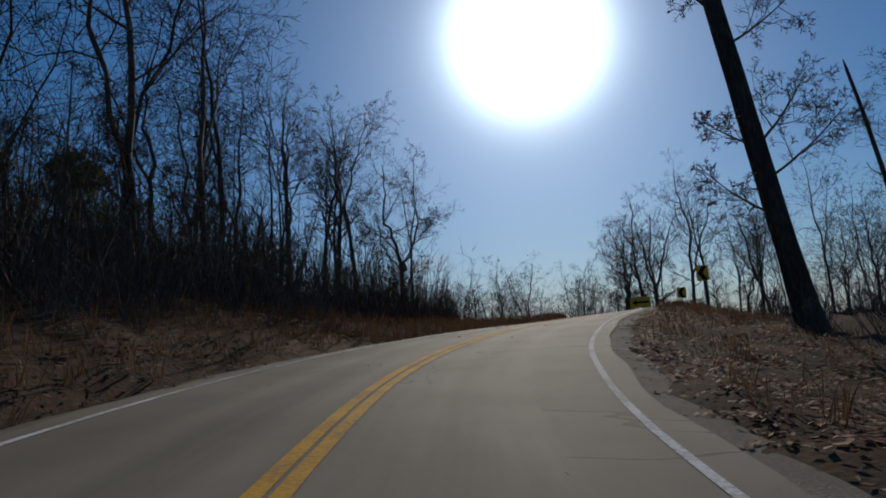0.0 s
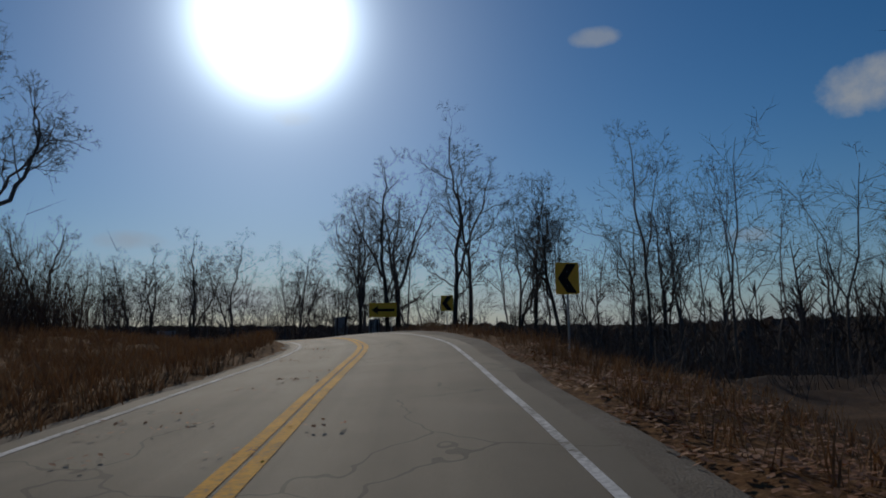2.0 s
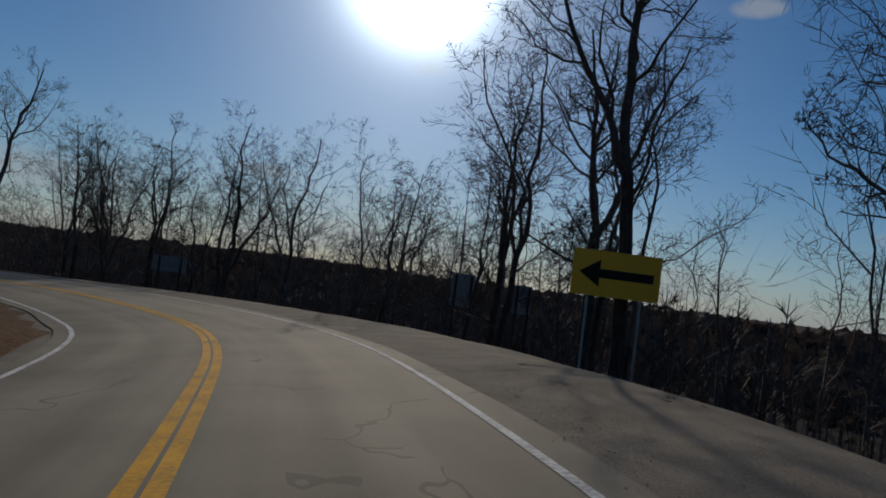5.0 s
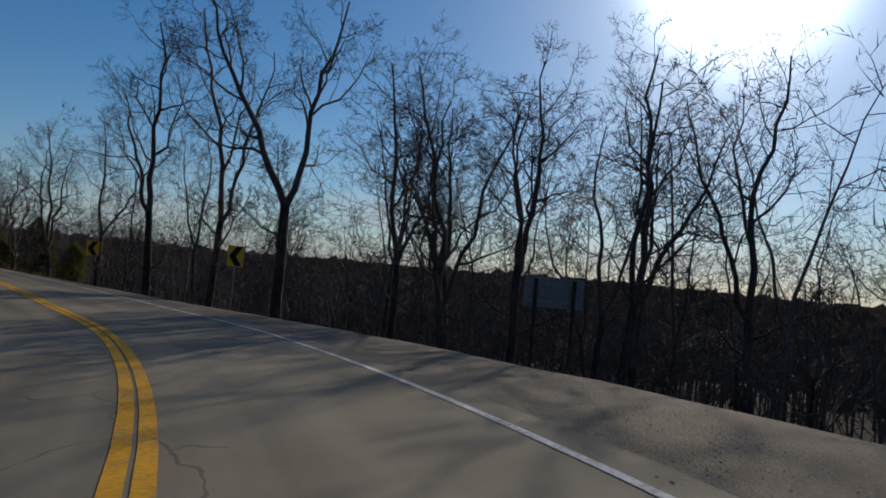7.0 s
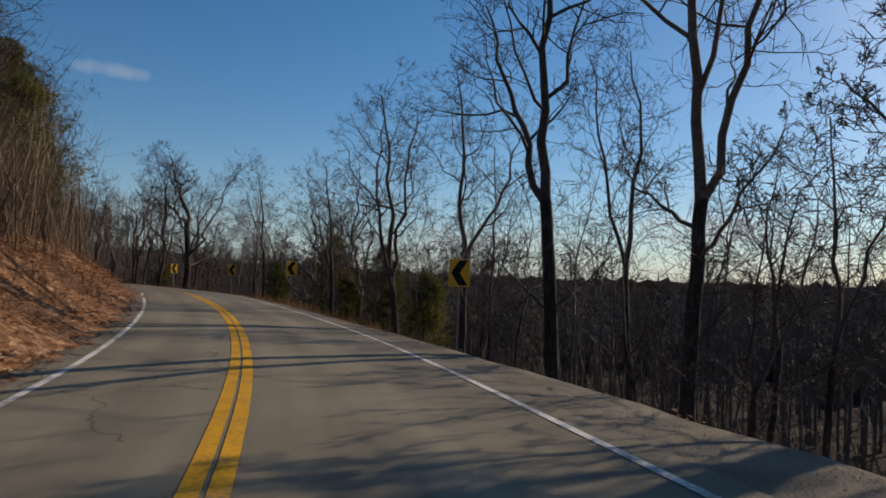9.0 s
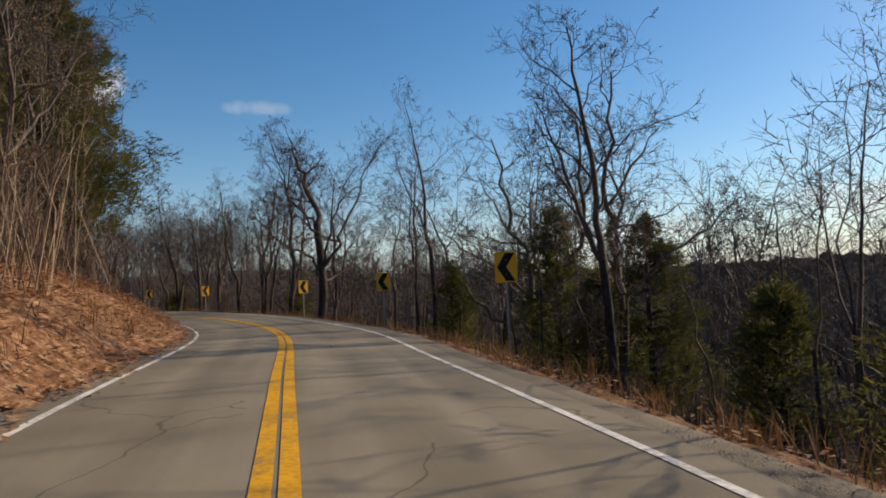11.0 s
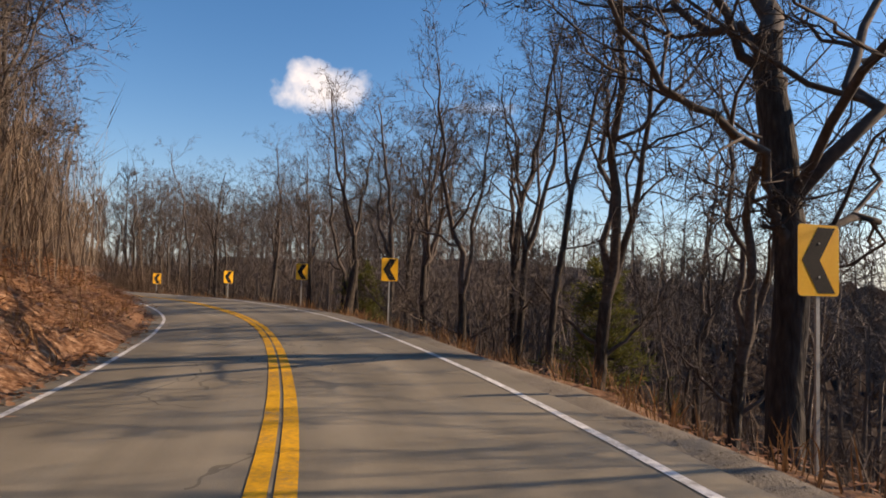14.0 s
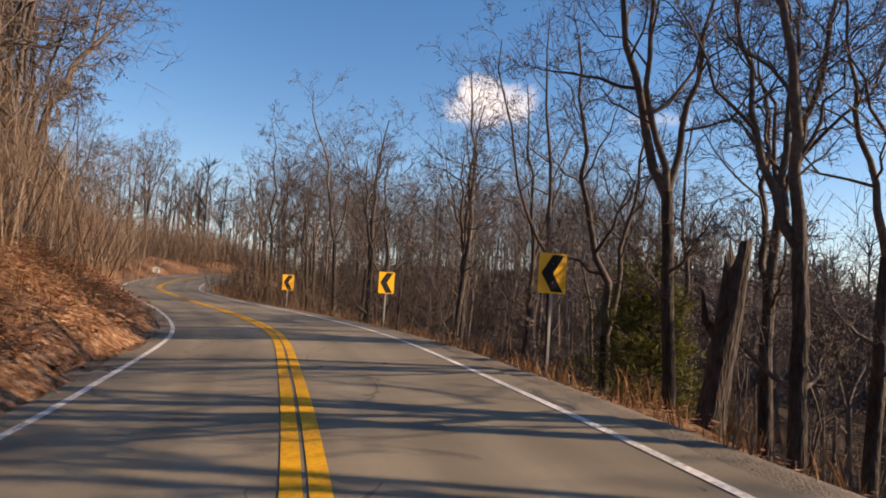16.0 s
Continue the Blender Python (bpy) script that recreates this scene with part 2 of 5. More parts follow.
def cover_ground(mat):
    """Dry turf at the grassy corner, oak leaves on the cut bank, and the floor of the woods with the shade there
    painted into its colour.
    """
    nt = mat.node_tree
    n, l = nt.nodes, nt.links
    bsdf = n["Principled BSDF"]
    colour = bsdf.inputs["Base Color"].links[0].from_socket
    tc = n.new("ShaderNodeTexCoord")
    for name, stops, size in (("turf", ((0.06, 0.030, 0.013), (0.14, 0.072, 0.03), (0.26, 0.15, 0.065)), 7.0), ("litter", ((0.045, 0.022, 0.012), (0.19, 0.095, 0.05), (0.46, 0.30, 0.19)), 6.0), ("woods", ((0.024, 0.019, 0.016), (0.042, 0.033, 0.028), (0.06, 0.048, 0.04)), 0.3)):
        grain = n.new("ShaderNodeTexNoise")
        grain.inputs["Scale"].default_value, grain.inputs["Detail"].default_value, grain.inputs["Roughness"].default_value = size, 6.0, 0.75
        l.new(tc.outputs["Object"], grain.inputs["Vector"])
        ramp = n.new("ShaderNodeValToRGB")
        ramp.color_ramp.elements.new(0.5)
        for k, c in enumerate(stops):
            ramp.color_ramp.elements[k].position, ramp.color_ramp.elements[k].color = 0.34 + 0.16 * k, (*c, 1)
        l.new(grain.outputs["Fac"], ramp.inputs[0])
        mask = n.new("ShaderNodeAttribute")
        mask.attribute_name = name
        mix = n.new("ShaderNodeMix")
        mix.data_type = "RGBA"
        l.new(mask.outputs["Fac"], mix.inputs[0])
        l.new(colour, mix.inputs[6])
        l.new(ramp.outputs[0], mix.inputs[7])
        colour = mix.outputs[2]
    l.new(colour, bsdf.inputs["Base Color"])


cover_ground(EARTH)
EARTH.node_tree.nodes["Principled BSDF"].inputs["Specular IOR Level"].default_value = 0.05


def link(name, mesh, mat, parent=None, label=""):
    mesh.materials.clear()
    mesh.materials.append(mat)
    ob = new(name, mesh)
    if parent is not None:
        ob.parent = parent
    if label:
        ob["label"] = label
    return ob


def pydata(name, verts, faces, smooth=False):
    me = bpy.data.meshes.new(name)
    me.from_pydata([tuple(v) for v in verts], [], faces)
    if smooth:
        me.polygons.foreach_set("use_smooth", [True] * len(me.polygons))
    me.update()
    return me


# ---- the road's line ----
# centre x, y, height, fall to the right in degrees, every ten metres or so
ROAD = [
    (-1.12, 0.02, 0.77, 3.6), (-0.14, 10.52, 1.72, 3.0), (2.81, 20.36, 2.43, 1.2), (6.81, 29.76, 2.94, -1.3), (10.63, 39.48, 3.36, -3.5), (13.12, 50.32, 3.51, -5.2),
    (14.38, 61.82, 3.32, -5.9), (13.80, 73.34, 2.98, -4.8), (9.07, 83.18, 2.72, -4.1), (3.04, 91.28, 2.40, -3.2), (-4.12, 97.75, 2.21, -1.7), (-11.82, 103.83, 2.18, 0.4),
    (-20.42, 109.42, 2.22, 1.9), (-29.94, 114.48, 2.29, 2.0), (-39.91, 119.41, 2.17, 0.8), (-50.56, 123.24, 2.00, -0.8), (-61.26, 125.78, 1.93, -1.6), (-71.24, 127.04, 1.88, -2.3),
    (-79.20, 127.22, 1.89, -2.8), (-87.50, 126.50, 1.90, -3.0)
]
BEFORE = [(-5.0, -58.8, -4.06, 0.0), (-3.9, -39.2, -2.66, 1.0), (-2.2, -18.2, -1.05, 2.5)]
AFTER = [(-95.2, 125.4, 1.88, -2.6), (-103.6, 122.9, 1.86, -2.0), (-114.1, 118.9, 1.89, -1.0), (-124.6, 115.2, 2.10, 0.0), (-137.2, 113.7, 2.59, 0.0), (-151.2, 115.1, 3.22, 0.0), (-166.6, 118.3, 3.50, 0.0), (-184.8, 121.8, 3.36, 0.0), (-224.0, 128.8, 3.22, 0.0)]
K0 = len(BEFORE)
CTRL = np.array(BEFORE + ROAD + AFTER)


def spline(points, per=8):
    p = np.vstack([2 * points[0] - points[1], points, 2 * points[-1] - points[-2]])
    t = np.linspace(0, 1, per, endpoint=False)[:, None]
    rows = []
    for k in range(1, len(p) - 2):
        a0, a1, a2, a3 = p[k - 1:k + 3]
        rows.append(0.5 * (2 * a1 + (a2 - a0) * t + (2 * a0 - 5 * a1 + 4 * a2 - a3) * t * t + (3 * a1 - a0 - 3 * a2 + a3) * t ** 3))
    return np.vstack(rows + [points[-1:]])


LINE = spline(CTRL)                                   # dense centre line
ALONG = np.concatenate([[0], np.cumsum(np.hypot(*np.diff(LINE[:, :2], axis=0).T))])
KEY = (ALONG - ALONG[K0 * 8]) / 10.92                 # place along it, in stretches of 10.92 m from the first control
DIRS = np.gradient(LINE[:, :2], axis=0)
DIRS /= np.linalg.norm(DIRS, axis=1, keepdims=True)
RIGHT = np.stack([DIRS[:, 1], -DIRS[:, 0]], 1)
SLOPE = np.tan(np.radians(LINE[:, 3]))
EDGE = 3.0
LEFT_LANE = ((-9.0, 2.75), (0.5, 2.75), (1.1, 2.55), (1.6, 2.30), (2.3, 2.14), (2.7, 2.12), (3.1, 1.98), (3.7, 1.76), (4.2, 1.66), (5.0, 1.80), (6.2, 2.40), (7.2, 2.72), (8.4, 2.60), (9.3, 2.22), (10.1, 2.05), (10.7, 2.07), (11.7, 2.25), (12.9, 2.25), (13.6, 2.37), (14.3, 2.48), (15.2, 2.47), (15.7, 2.57), (16.5, 2.64), (17.0, 2.55), (17.4, 2.34), (17.9, 2.15), (18.7, 2.10), (60.0, 2.10))
RIGHT_LANE = ((-9.0, 2.55), (0.5, 2.55), (0.9, 2.68), (1.6, 2.62), (2.2, 2.52), (2.6, 2.38), (3.4, 2.19), (3.7, 2.22), (5.1, 2.31), (6.5, 2.66), (7.2, 2.74), (8.7, 2.87), (9.0, 2.92), (9.9, 2.90), (10.3, 2.82), (11.2, 2.73), (11.8, 2.59), (12.9, 2.30), (13.5, 2.37), (14.2, 2.26), (15.2, 2.33), (16.3, 2.43), (17.3, 2.50), (18.3, 2.48), (60.0, 2.38))
CENTRE = ((-9.0, -0.1), (0.4, -0.1), (1.1, -0.03), (1.7, 0.02), (2.2, 0.07), (2.8, -0.04), (3.3, -0.02), (3.8, 0.09), (4.6, 0.06), (6.0, -0.1), (6.6, -0.16), (7.1, -0.1), (7.7, 0.03), (9.8, -0.03), (12.9, -0.1), (13.6, -0.1), (15.3, -0.07), (16.0, -0.1), (17.0, -0.05), (18.0, 0.02), (60.0, 0.0))


def lane_edge(side, key):
    return np.interp(key, *zip(*(LEFT_LANE if side < 0 else RIGHT_LANE)))


def asphalt_edge(side, key):
    """Where the asphalt ends beside the white line."""
    return lane_edge(side, key) + (0.32 if side < 0 else 0.38)


def at_road(i, u, lift=0.0):
    """A place u metres to the right of the centre at sample i."""
    x, y = LINE[i, :2] + RIGHT[i] * u
    return x, y, LINE[i, 2] - SLOPE[i] * u - 0.012 * abs(u) + lift


def key_index(k):
    return int(np.argmin(np.abs(KEY - k)))


# ground beside the road: driving seconds -> height over the road at these distances
LEFT_AT = [3.4, 4.2, 5.5, 8.0, 12.0, 20.0, 40.0, 80.0]
LEFT = {-3: (-.05, .3, 1.4, 2.8, 3.6, 4.4, 6.0, 7.0), 0.0: (-.05, .3, 1.4, 2.7, 3.2, 4.0, 5.5, 7.0), 1.4: (-.05, .15, .7, 1.4, 1.8, 2.3, 4.0, 6.5), 1.9: (-.03, .1, .4, .9, 1.4, 1.8, 3.5, 6.0), 2.5: (-.03, .05, .12, .3, .5, .9, 3.0, 6.0), 3.4: (-.03, .02, .05, .12, .22, .6, 2.5, 6.0),
        5.0: (-.03, .02, .07, .18, .32, .8, 3.0, 6.0), 6.5: (-.03, .05, .2, .5, .8, 1.4, 3.5, 6.0), 8.5: (-.03, .1, .7, 1.7, 2.4, 3.2, 5.0, 6.5), 10.0: (-.05, .3, 1.1, 2.1, 3.0, 4.4, 6.5, 7.0), 13.0: (-.05, .35, 1.25, 2.3, 3.2, 4.8, 7.0, 7.0),
        17.0: (-.05, .35, 1.25, 2.4, 3.4, 5.0, 7.5, 8.0), 20.0: (-.05, .4, 1.2, 2.2, 3.0, 4.2, 5.0, 5.0), 23.0: (-.05, .3, .9, 1.5, 2.0, 2.8, 3.6, 4.0), 28.0: (-.05, .2, .5, .8, 1.1, 1.6, 2.5, 3.0)}
SIDE_AT = [3.4, 4.2, 6.0, 9.0, 14.0, 25.0, 50.0, 100.0]
SIDE = {-3: (-.05, 0., .2, .5, .8, 1.6, 3.0, 4.0), 0.0: (-.05, .0, -.1, -.3, -.2, 1.0, 2.6, 2.5), 1.6: (-.05, -.1, -.4, -.7, -.4, .9, 2.2, 1.0), 3.2: (-.05, -.15, -.7, -1.2, -1.2, .0, 0.5, -4.0),
        5.0: (-.04, -.05, -.3, -1.4, -2.2, -3.0, -5.0, -9.0), 6.6: (-.03, -.04, -.06, -1.1, -2.8, -5.0, -9.0, -13.0), 8.8: (-.04, -.06, -.3, -1.8, -3.8, -6.5, -11.0, -14.0),
        10.3: (-.05, -.15, -.9, -2.6, -4.8, -7.5, -12.0, -15.0), 12.0: (-.05, -.25, -1.2, -3.0, -5.2, -8.0, -12.0, -15.0), 21.0: (-.05, -.25, -1.1, -2.8, -5.0, -8.0, -12.0, -14.0), 24.5: (-.05, -.15, -.6, -1.4, -2.2, -2.6, -2.0, -2.0), 28.0: (-.05, .05, .3, .8, 1.6, 3.2, 6.0, 8.0)}
SHOULDER = ((-5.0, 0.35), (3.3, 0.35), (5.0, 1.4), (6.0, 2.6), (7.0, 3.0), (8.2, 2.5), (9.4, 1.8), (10.8, 1.0), (12.0, 0.45), (40.0, 0.35))


def profile(table, at, shift):
    """Heights beside every sample of the road's line, at each tenth of a metre outwards."""
    ks = sorted(table)
    u = np.arange(0, 1300) * 0.1
    rows = np.array([table[k] for k in ks])
    out = np.empty((len(LINE), len(u)))
    for i, key in enumerate(KEY):
        row = [np.interp(key, ks, rows[:, c]) for c in range(len(at))]
        out[i] = np.interp(u + shift[i], at, row)
    return out


LEFT_RISE = profile(LEFT, LEFT_AT, 2.7 - lane_edge(-1, KEY))
RIGHT_RISE = profile(SIDE, SIDE_AT, np.zeros(len(KEY)))


def lumps(x, y):
    return (0.16 * np.sin(0.9 * x + 1.3 * np.sin(0.5 * y)) * np.sin(0.8 * y + 0.7) + 0.10 * np.sin(2.3 * x + 0.4 * y) * np.sin(1.9 * y - 0.6 * x)
            + 0.05 * np.sin(5.1 * x + 2.0) * np.sin(4.7 * y))


def ground_heights(x, y):
    """Height of the ground for flat arrays of places."""
    z = np.empty(len(x))
    for s in range(0, len(x), 4000):
        px, py = x[s:s + 4000, None], y[s:s + 4000, None]
        dx, dy = px - LINE[None, :, 0], py - LINE[None, :, 1]
        d = np.sqrt(dx * dx + dy * dy)
        near = d.argmin(1)
        rows = np.arange(len(near))
        un = dx[rows, near] * RIGHT[near, 0] + dy[rows, near] * RIGHT[near, 1]
        dn = d[rows, near]
        pick = d < (dn[:, None] * 1.8 + 2.0)
        w = np.where(pick, (1 / (d + 0.3) - 1 / (dn[:, None] * 1.8 + 2.3)) ** 4, 0)
        which = np.broadcast_to(np.arange(d.shape[1]), d.shape)[pick]
        far_out = np.minimum((d[pick] * 10).astype(int), 1299)
        left = np.broadcast_to((un < 0)[:, None], d.shape)[pick]
        h = np.zeros_like(d)
        h[pick] = np.where(left, LEFT_RISE[which, far_out], RIGHT_RISE[which, far_out])
        zz = (w * (LINE[None, :, 2] + h)).sum(1) / w.sum(1)
        road = LINE[near, 2] - SLOPE[near] * un - 0.05 - 0.012 * np.abs(un)
        f = np.clip((dn - 2.9) / 2.2, 0, 1)
        tilt = -SLOPE[near] * np.sign(un) * np.minimum(dn, 5.0) * np.clip((14 - dn) / 9, 0, 1)
        zz = zz + tilt * np.clip((dn - 3.0) / 1.0, 0, 1)
        zz = zz + lumps(x[s:s + 4000], y[s:s + 4000]) * f
        far = np.clip((dn - 90) / 400, 0, 1)
        hills = 3.0 + 8 * np.sin(x[s:s + 4000] * 0.004 + 1.0) * np.sin(y[s:s + 4000] * 0.005)
        zz = zz * (1 - far) + hills * far
        verge = np.where(un > 0, asphalt_edge(1, KEY[near]) + np.interp(KEY[near], *zip(*SHOULDER)), asphalt_edge(-1, KEY[near]) + 0.2)
        z[s:s + 4000] = np.where(dn < verge - 0.1, road - 0.05, np.minimum(zz, np.where(dn < verge + 0.35, road - 0.02, 1e9)))
    return z


def ground_z(x, y):
    return float(ground_heights(np.array([float(x)]), np.array([float(y)]))[0])


def make_ground():
    steps = np.cumsum(1.2 * 1.35 ** np.arange(22))
    steps = steps[steps < 3500]
    xs = np.concatenate([-200 - steps[::-1], np.arange(-200, 70, 0.8), 70 + steps])
    ys = np.concatenate([-40 - steps[::-1], np.arange(-40, 160, 0.75), 160 + steps])
    gx, gy = np.meshgrid(xs, ys)
    z = ground_heights(gx.ravel(), gy.ravel())
    verts = np.stack([gx.ravel(), gy.ravel(), z], 1)
    nx, ny = len(xs), len(ys)
    i = np.arange(nx * ny).reshape(ny, nx)
    faces = np.stack([i[:-1, :-1], i[:-1, 1:], i[1:, 1:], i[1:, :-1]], -1).reshape(-1, 4)
    me = pydata("ground", verts.tolist(), faces.tolist(), True)
    near, far = np.empty(len(z), int), np.empty(len(z))
    for s in range(0, len(z), 4000):
        d = np.hypot(verts[s:s + 4000, 0, None] - LINE[:, 0], verts[s:s + 4000, 1, None] - LINE[:, 1])
        near[s:s + 4000], far[s:s + 4000] = d.argmin(1), d.min(1)
    side = ((verts[:, :2] - LINE[near, :2]) * RIGHT[near]).sum(1)
    key = KEY[near]
    turf = np.interp(key, (0.9, 1.6, 6.0, 7.5), (0, 1, 1, 0)) * np.where(side < 0, np.interp(far, (14, 20), (1, 0)), np.interp(key, (1.6, 2.6), (0, 1)) * np.interp(far, (4.8, 7.5), (1, 0)))
    litter = np.interp(key, (8.6, 9.6, 27, 30), (0, 1, 1, 0)) * np.where(side < 0, np.interp(far, (7, 13), (1, 0.25)), np.interp(far, (4, 8), (0.6, 0)))
    # woods: shade of the far woods and right-hand slope, painted as a darker floor
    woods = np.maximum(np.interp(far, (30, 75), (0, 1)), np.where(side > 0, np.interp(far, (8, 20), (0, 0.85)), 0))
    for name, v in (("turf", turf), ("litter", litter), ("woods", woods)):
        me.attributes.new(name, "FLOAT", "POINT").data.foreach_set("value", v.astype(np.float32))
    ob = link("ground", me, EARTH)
    tagged(ob, "brown ground under fallen leaves falling away into a wooded valley", "ground", kind="structure")


make_ground()


def strip(name, mat, u0, u1, lift, k0=-3.0, k1=99.0, cols=2, wobble=0.0, seed=1, edge=0):
    """A band of the road between two distances from its centre."""
    rng = random.Random(seed)
    a, b = key_index(k0), key_index(k1)
    verts, faces = [], []
    for i in range(a, b + 1):
        j = rng.uniform(-wobble, wobble)
        for c in range(cols):
            u = u0 + (u1 - u0) * c / (cols - 1) + (edge * lane_edge(edge, KEY[i]) if edge else np.interp(KEY[i], *zip(*CENTRE)) if name == "centre_line" else 0)
            if name == "road":
                u = -asphalt_edge(-1, KEY[i]) if c == 0 else asphalt_edge(1, KEY[i]) if c == cols - 1 else u * 0.72
            if wobble and c in (0, cols - 1):
                u += j
            verts.append(at_road(i, u, lift))
    for r in range(b - a):
        for c in range(cols - 1):
            q = r * cols + c
            faces.append((q, q + cols, q + cols + 1, q + 1))
    me = pydata(name, verts, faces, True)
    uv = me.uv_layers.new(name="lane")
    spots = [(u0 + (u1 - u0) * c / (cols - 1), ALONG[i]) for i in range(a, b + 1) for c in range(cols)]
    uv.data.foreach_set("uv", [w for l in me.loops for w in spots[l.vertex_index]])
    return link(name, me, mat)


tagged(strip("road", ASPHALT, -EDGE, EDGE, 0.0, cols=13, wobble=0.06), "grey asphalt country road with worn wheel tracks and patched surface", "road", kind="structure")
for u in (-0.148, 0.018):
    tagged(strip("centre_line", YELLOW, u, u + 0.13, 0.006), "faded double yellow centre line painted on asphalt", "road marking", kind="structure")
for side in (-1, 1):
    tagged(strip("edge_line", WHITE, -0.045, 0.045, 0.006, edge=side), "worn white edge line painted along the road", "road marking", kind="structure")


def shoulder(side, name, label):
    """The gravel beside the asphalt, as wide as the pull-off makes it."""
    verts, faces, cols = [], [], 6
    r = random.Random(9)
    for i in range(len(LINE)):
        w = np.interp(KEY[i], *zip(*SHOULDER)) if side > 0 else 0.3
        w += r.uniform(-0.08, 0.08)
        for c in range(cols):
            f = c / (cols - 1)
            drop = -0.015 - 0.10 * max(0, f - 0.75) / 0.25 - r.uniform(0, 0.012)
            verts.append(at_road(i, side * (asphalt_edge(side, KEY[i]) - 0.12 + (w + 0.3) * f), drop))
    for k in range(len(LINE) - 1):
        for c in range(cols - 1):
            q = k * cols + c
            faces.append((q, q + cols, q + cols + 1, q + 1) if side > 0 else (q, q + 1, q + cols + 1, q + cols))
    tagged(link(name, pydata(name, verts, faces, True), GRAVEL), label, "road shoulder", kind="structure")


shoulder(1, "shoulder", "pale gravel shoulder that widens into a pull-off at the bend")
shoulder(-1, "shoulder", "narrow gravel verge at the foot of the bank")


# ---- trees ----
def unit(v):
    v = np.asarray(v, float)
    return v / (np.linalg.norm(v, axis=-1, keepdims=True) + 1e-9)


class Wood:
    """Collects tapering tubes and ribbons, many at a time."""

    def __init__(self):
        self.parts, self.quads, self.tris, self.count = [], [], [], 0

    def add(self, verts, quads=None, tris=None):
        self.parts.append(verts.reshape(-1, 3))
        for store, f in ((self.quads, quads), (self.tris, tris)):
            if f is not None:
                store.append(f.reshape(-1, f.shape[-1]) + self.count)
        self.count += len(self.parts[-1])

    def tubes(self, pts, rads, sides):
        """pts: limbs x rings x 3, rads: limbs x rings."""
        n, k = pts.shape[:2]
        d = unit(np.gradient(pts, axis=1))
        a = unit(np.cross(d, np.where(np.abs(d[..., 1:2]) < 0.9, (0.31, 0.95, 0.07), (1.0, 0, 0))))
        b = np.cross(d, a)
        t = np.arange(sides) * (2 * math.pi / sides)
        ring = np.cos(t)[:, None] * a[:, :, None] + np.sin(t)[:, None] * b[:, :, None]
        v = pts[:, :, None] + rads[:, :, None, None] * ring
        i = np.arange(n * k * sides).reshape(n, k, sides)
        j = np.roll(i, -1, 2)
        self.add(v, np.stack([i[:, :-1], j[:, :-1], j[:, 1:], i[:, 1:]], -1))

    def ribbons(self, pts, rads, rng):
        """Twigs too fine for tubes: narrow strips that end in a point."""
        n, k = pts.shape[:2]
        d = unit(pts[:, -1] - pts[:, 0])
        side = unit(np.cross(d, unit(rng.normal(size=(n, 3)))))[:, None] * rads[:, :, None]
        body = np.stack([pts - side, pts + side], 2)[:, :-1]
        v = np.concatenate([body.reshape(n, -1, 3), pts[:, -1:]], 1)
        i = np.arange(v.shape[0] * v.shape[1]).reshape(n, -1)
        if k > 2:
            e = np.arange(0, 2 * (k - 2), 2)
            self.add(v, np.stack([i[:, e], i[:, e + 1], i[:, e + 3], i[:, e + 2]], -1), i[:, -3:])
        else:
            self.add(v, None, i)

    def tube(self, pts, rads, sides):
        self.tubes(np.array(pts, float)[None], np.array(rads, float)[None], sides)

    def sliver(self, a, b, r):
        side = unit(np.cross(b - a, (0.4, 0.3, 0.86))) * r
        self.add(np.array([a - side, a + side, b]), None, np.array([[0, 1, 2]]))

    def arrays(self):
        """Corners and triangles."""
        t = [np.vstack(self.tris)] if self.tris else []
        if self.quads:
            q = np.vstack(self.quads)
            t += [q[:, [0, 1, 2]], q[:, [0, 2, 3]]]
        return np.vstack(self.parts), np.vstack(t)

    def mesh(self, name):
        me = bpy.data.meshes.new(name)
        v = np.vstack(self.parts)
        q = np.vstack(self.quads) if self.quads else np.empty((0, 4), int)
        t = np.vstack(self.tris) if self.tris else np.empty((0, 3), int)
        me.vertices.add(len(v))
        me.vertices.foreach_set("co", v.ravel())
        me.loops.add(q.size + t.size)
        me.loops.foreach_set("vertex_index", np.concatenate([q.ravel(), t.ravel()]))
        me.polygons.add(len(q) + len(t))
        me.polygons.foreach_set("loop_start", np.concatenate([np.arange(len(q)) * 4, q.size + np.arange(len(t)) * 3]))
        me.polygons.foreach_set("use_smooth", np.ones(len(q) + len(t), bool))
        me.update(calc_edges=True)
        return me


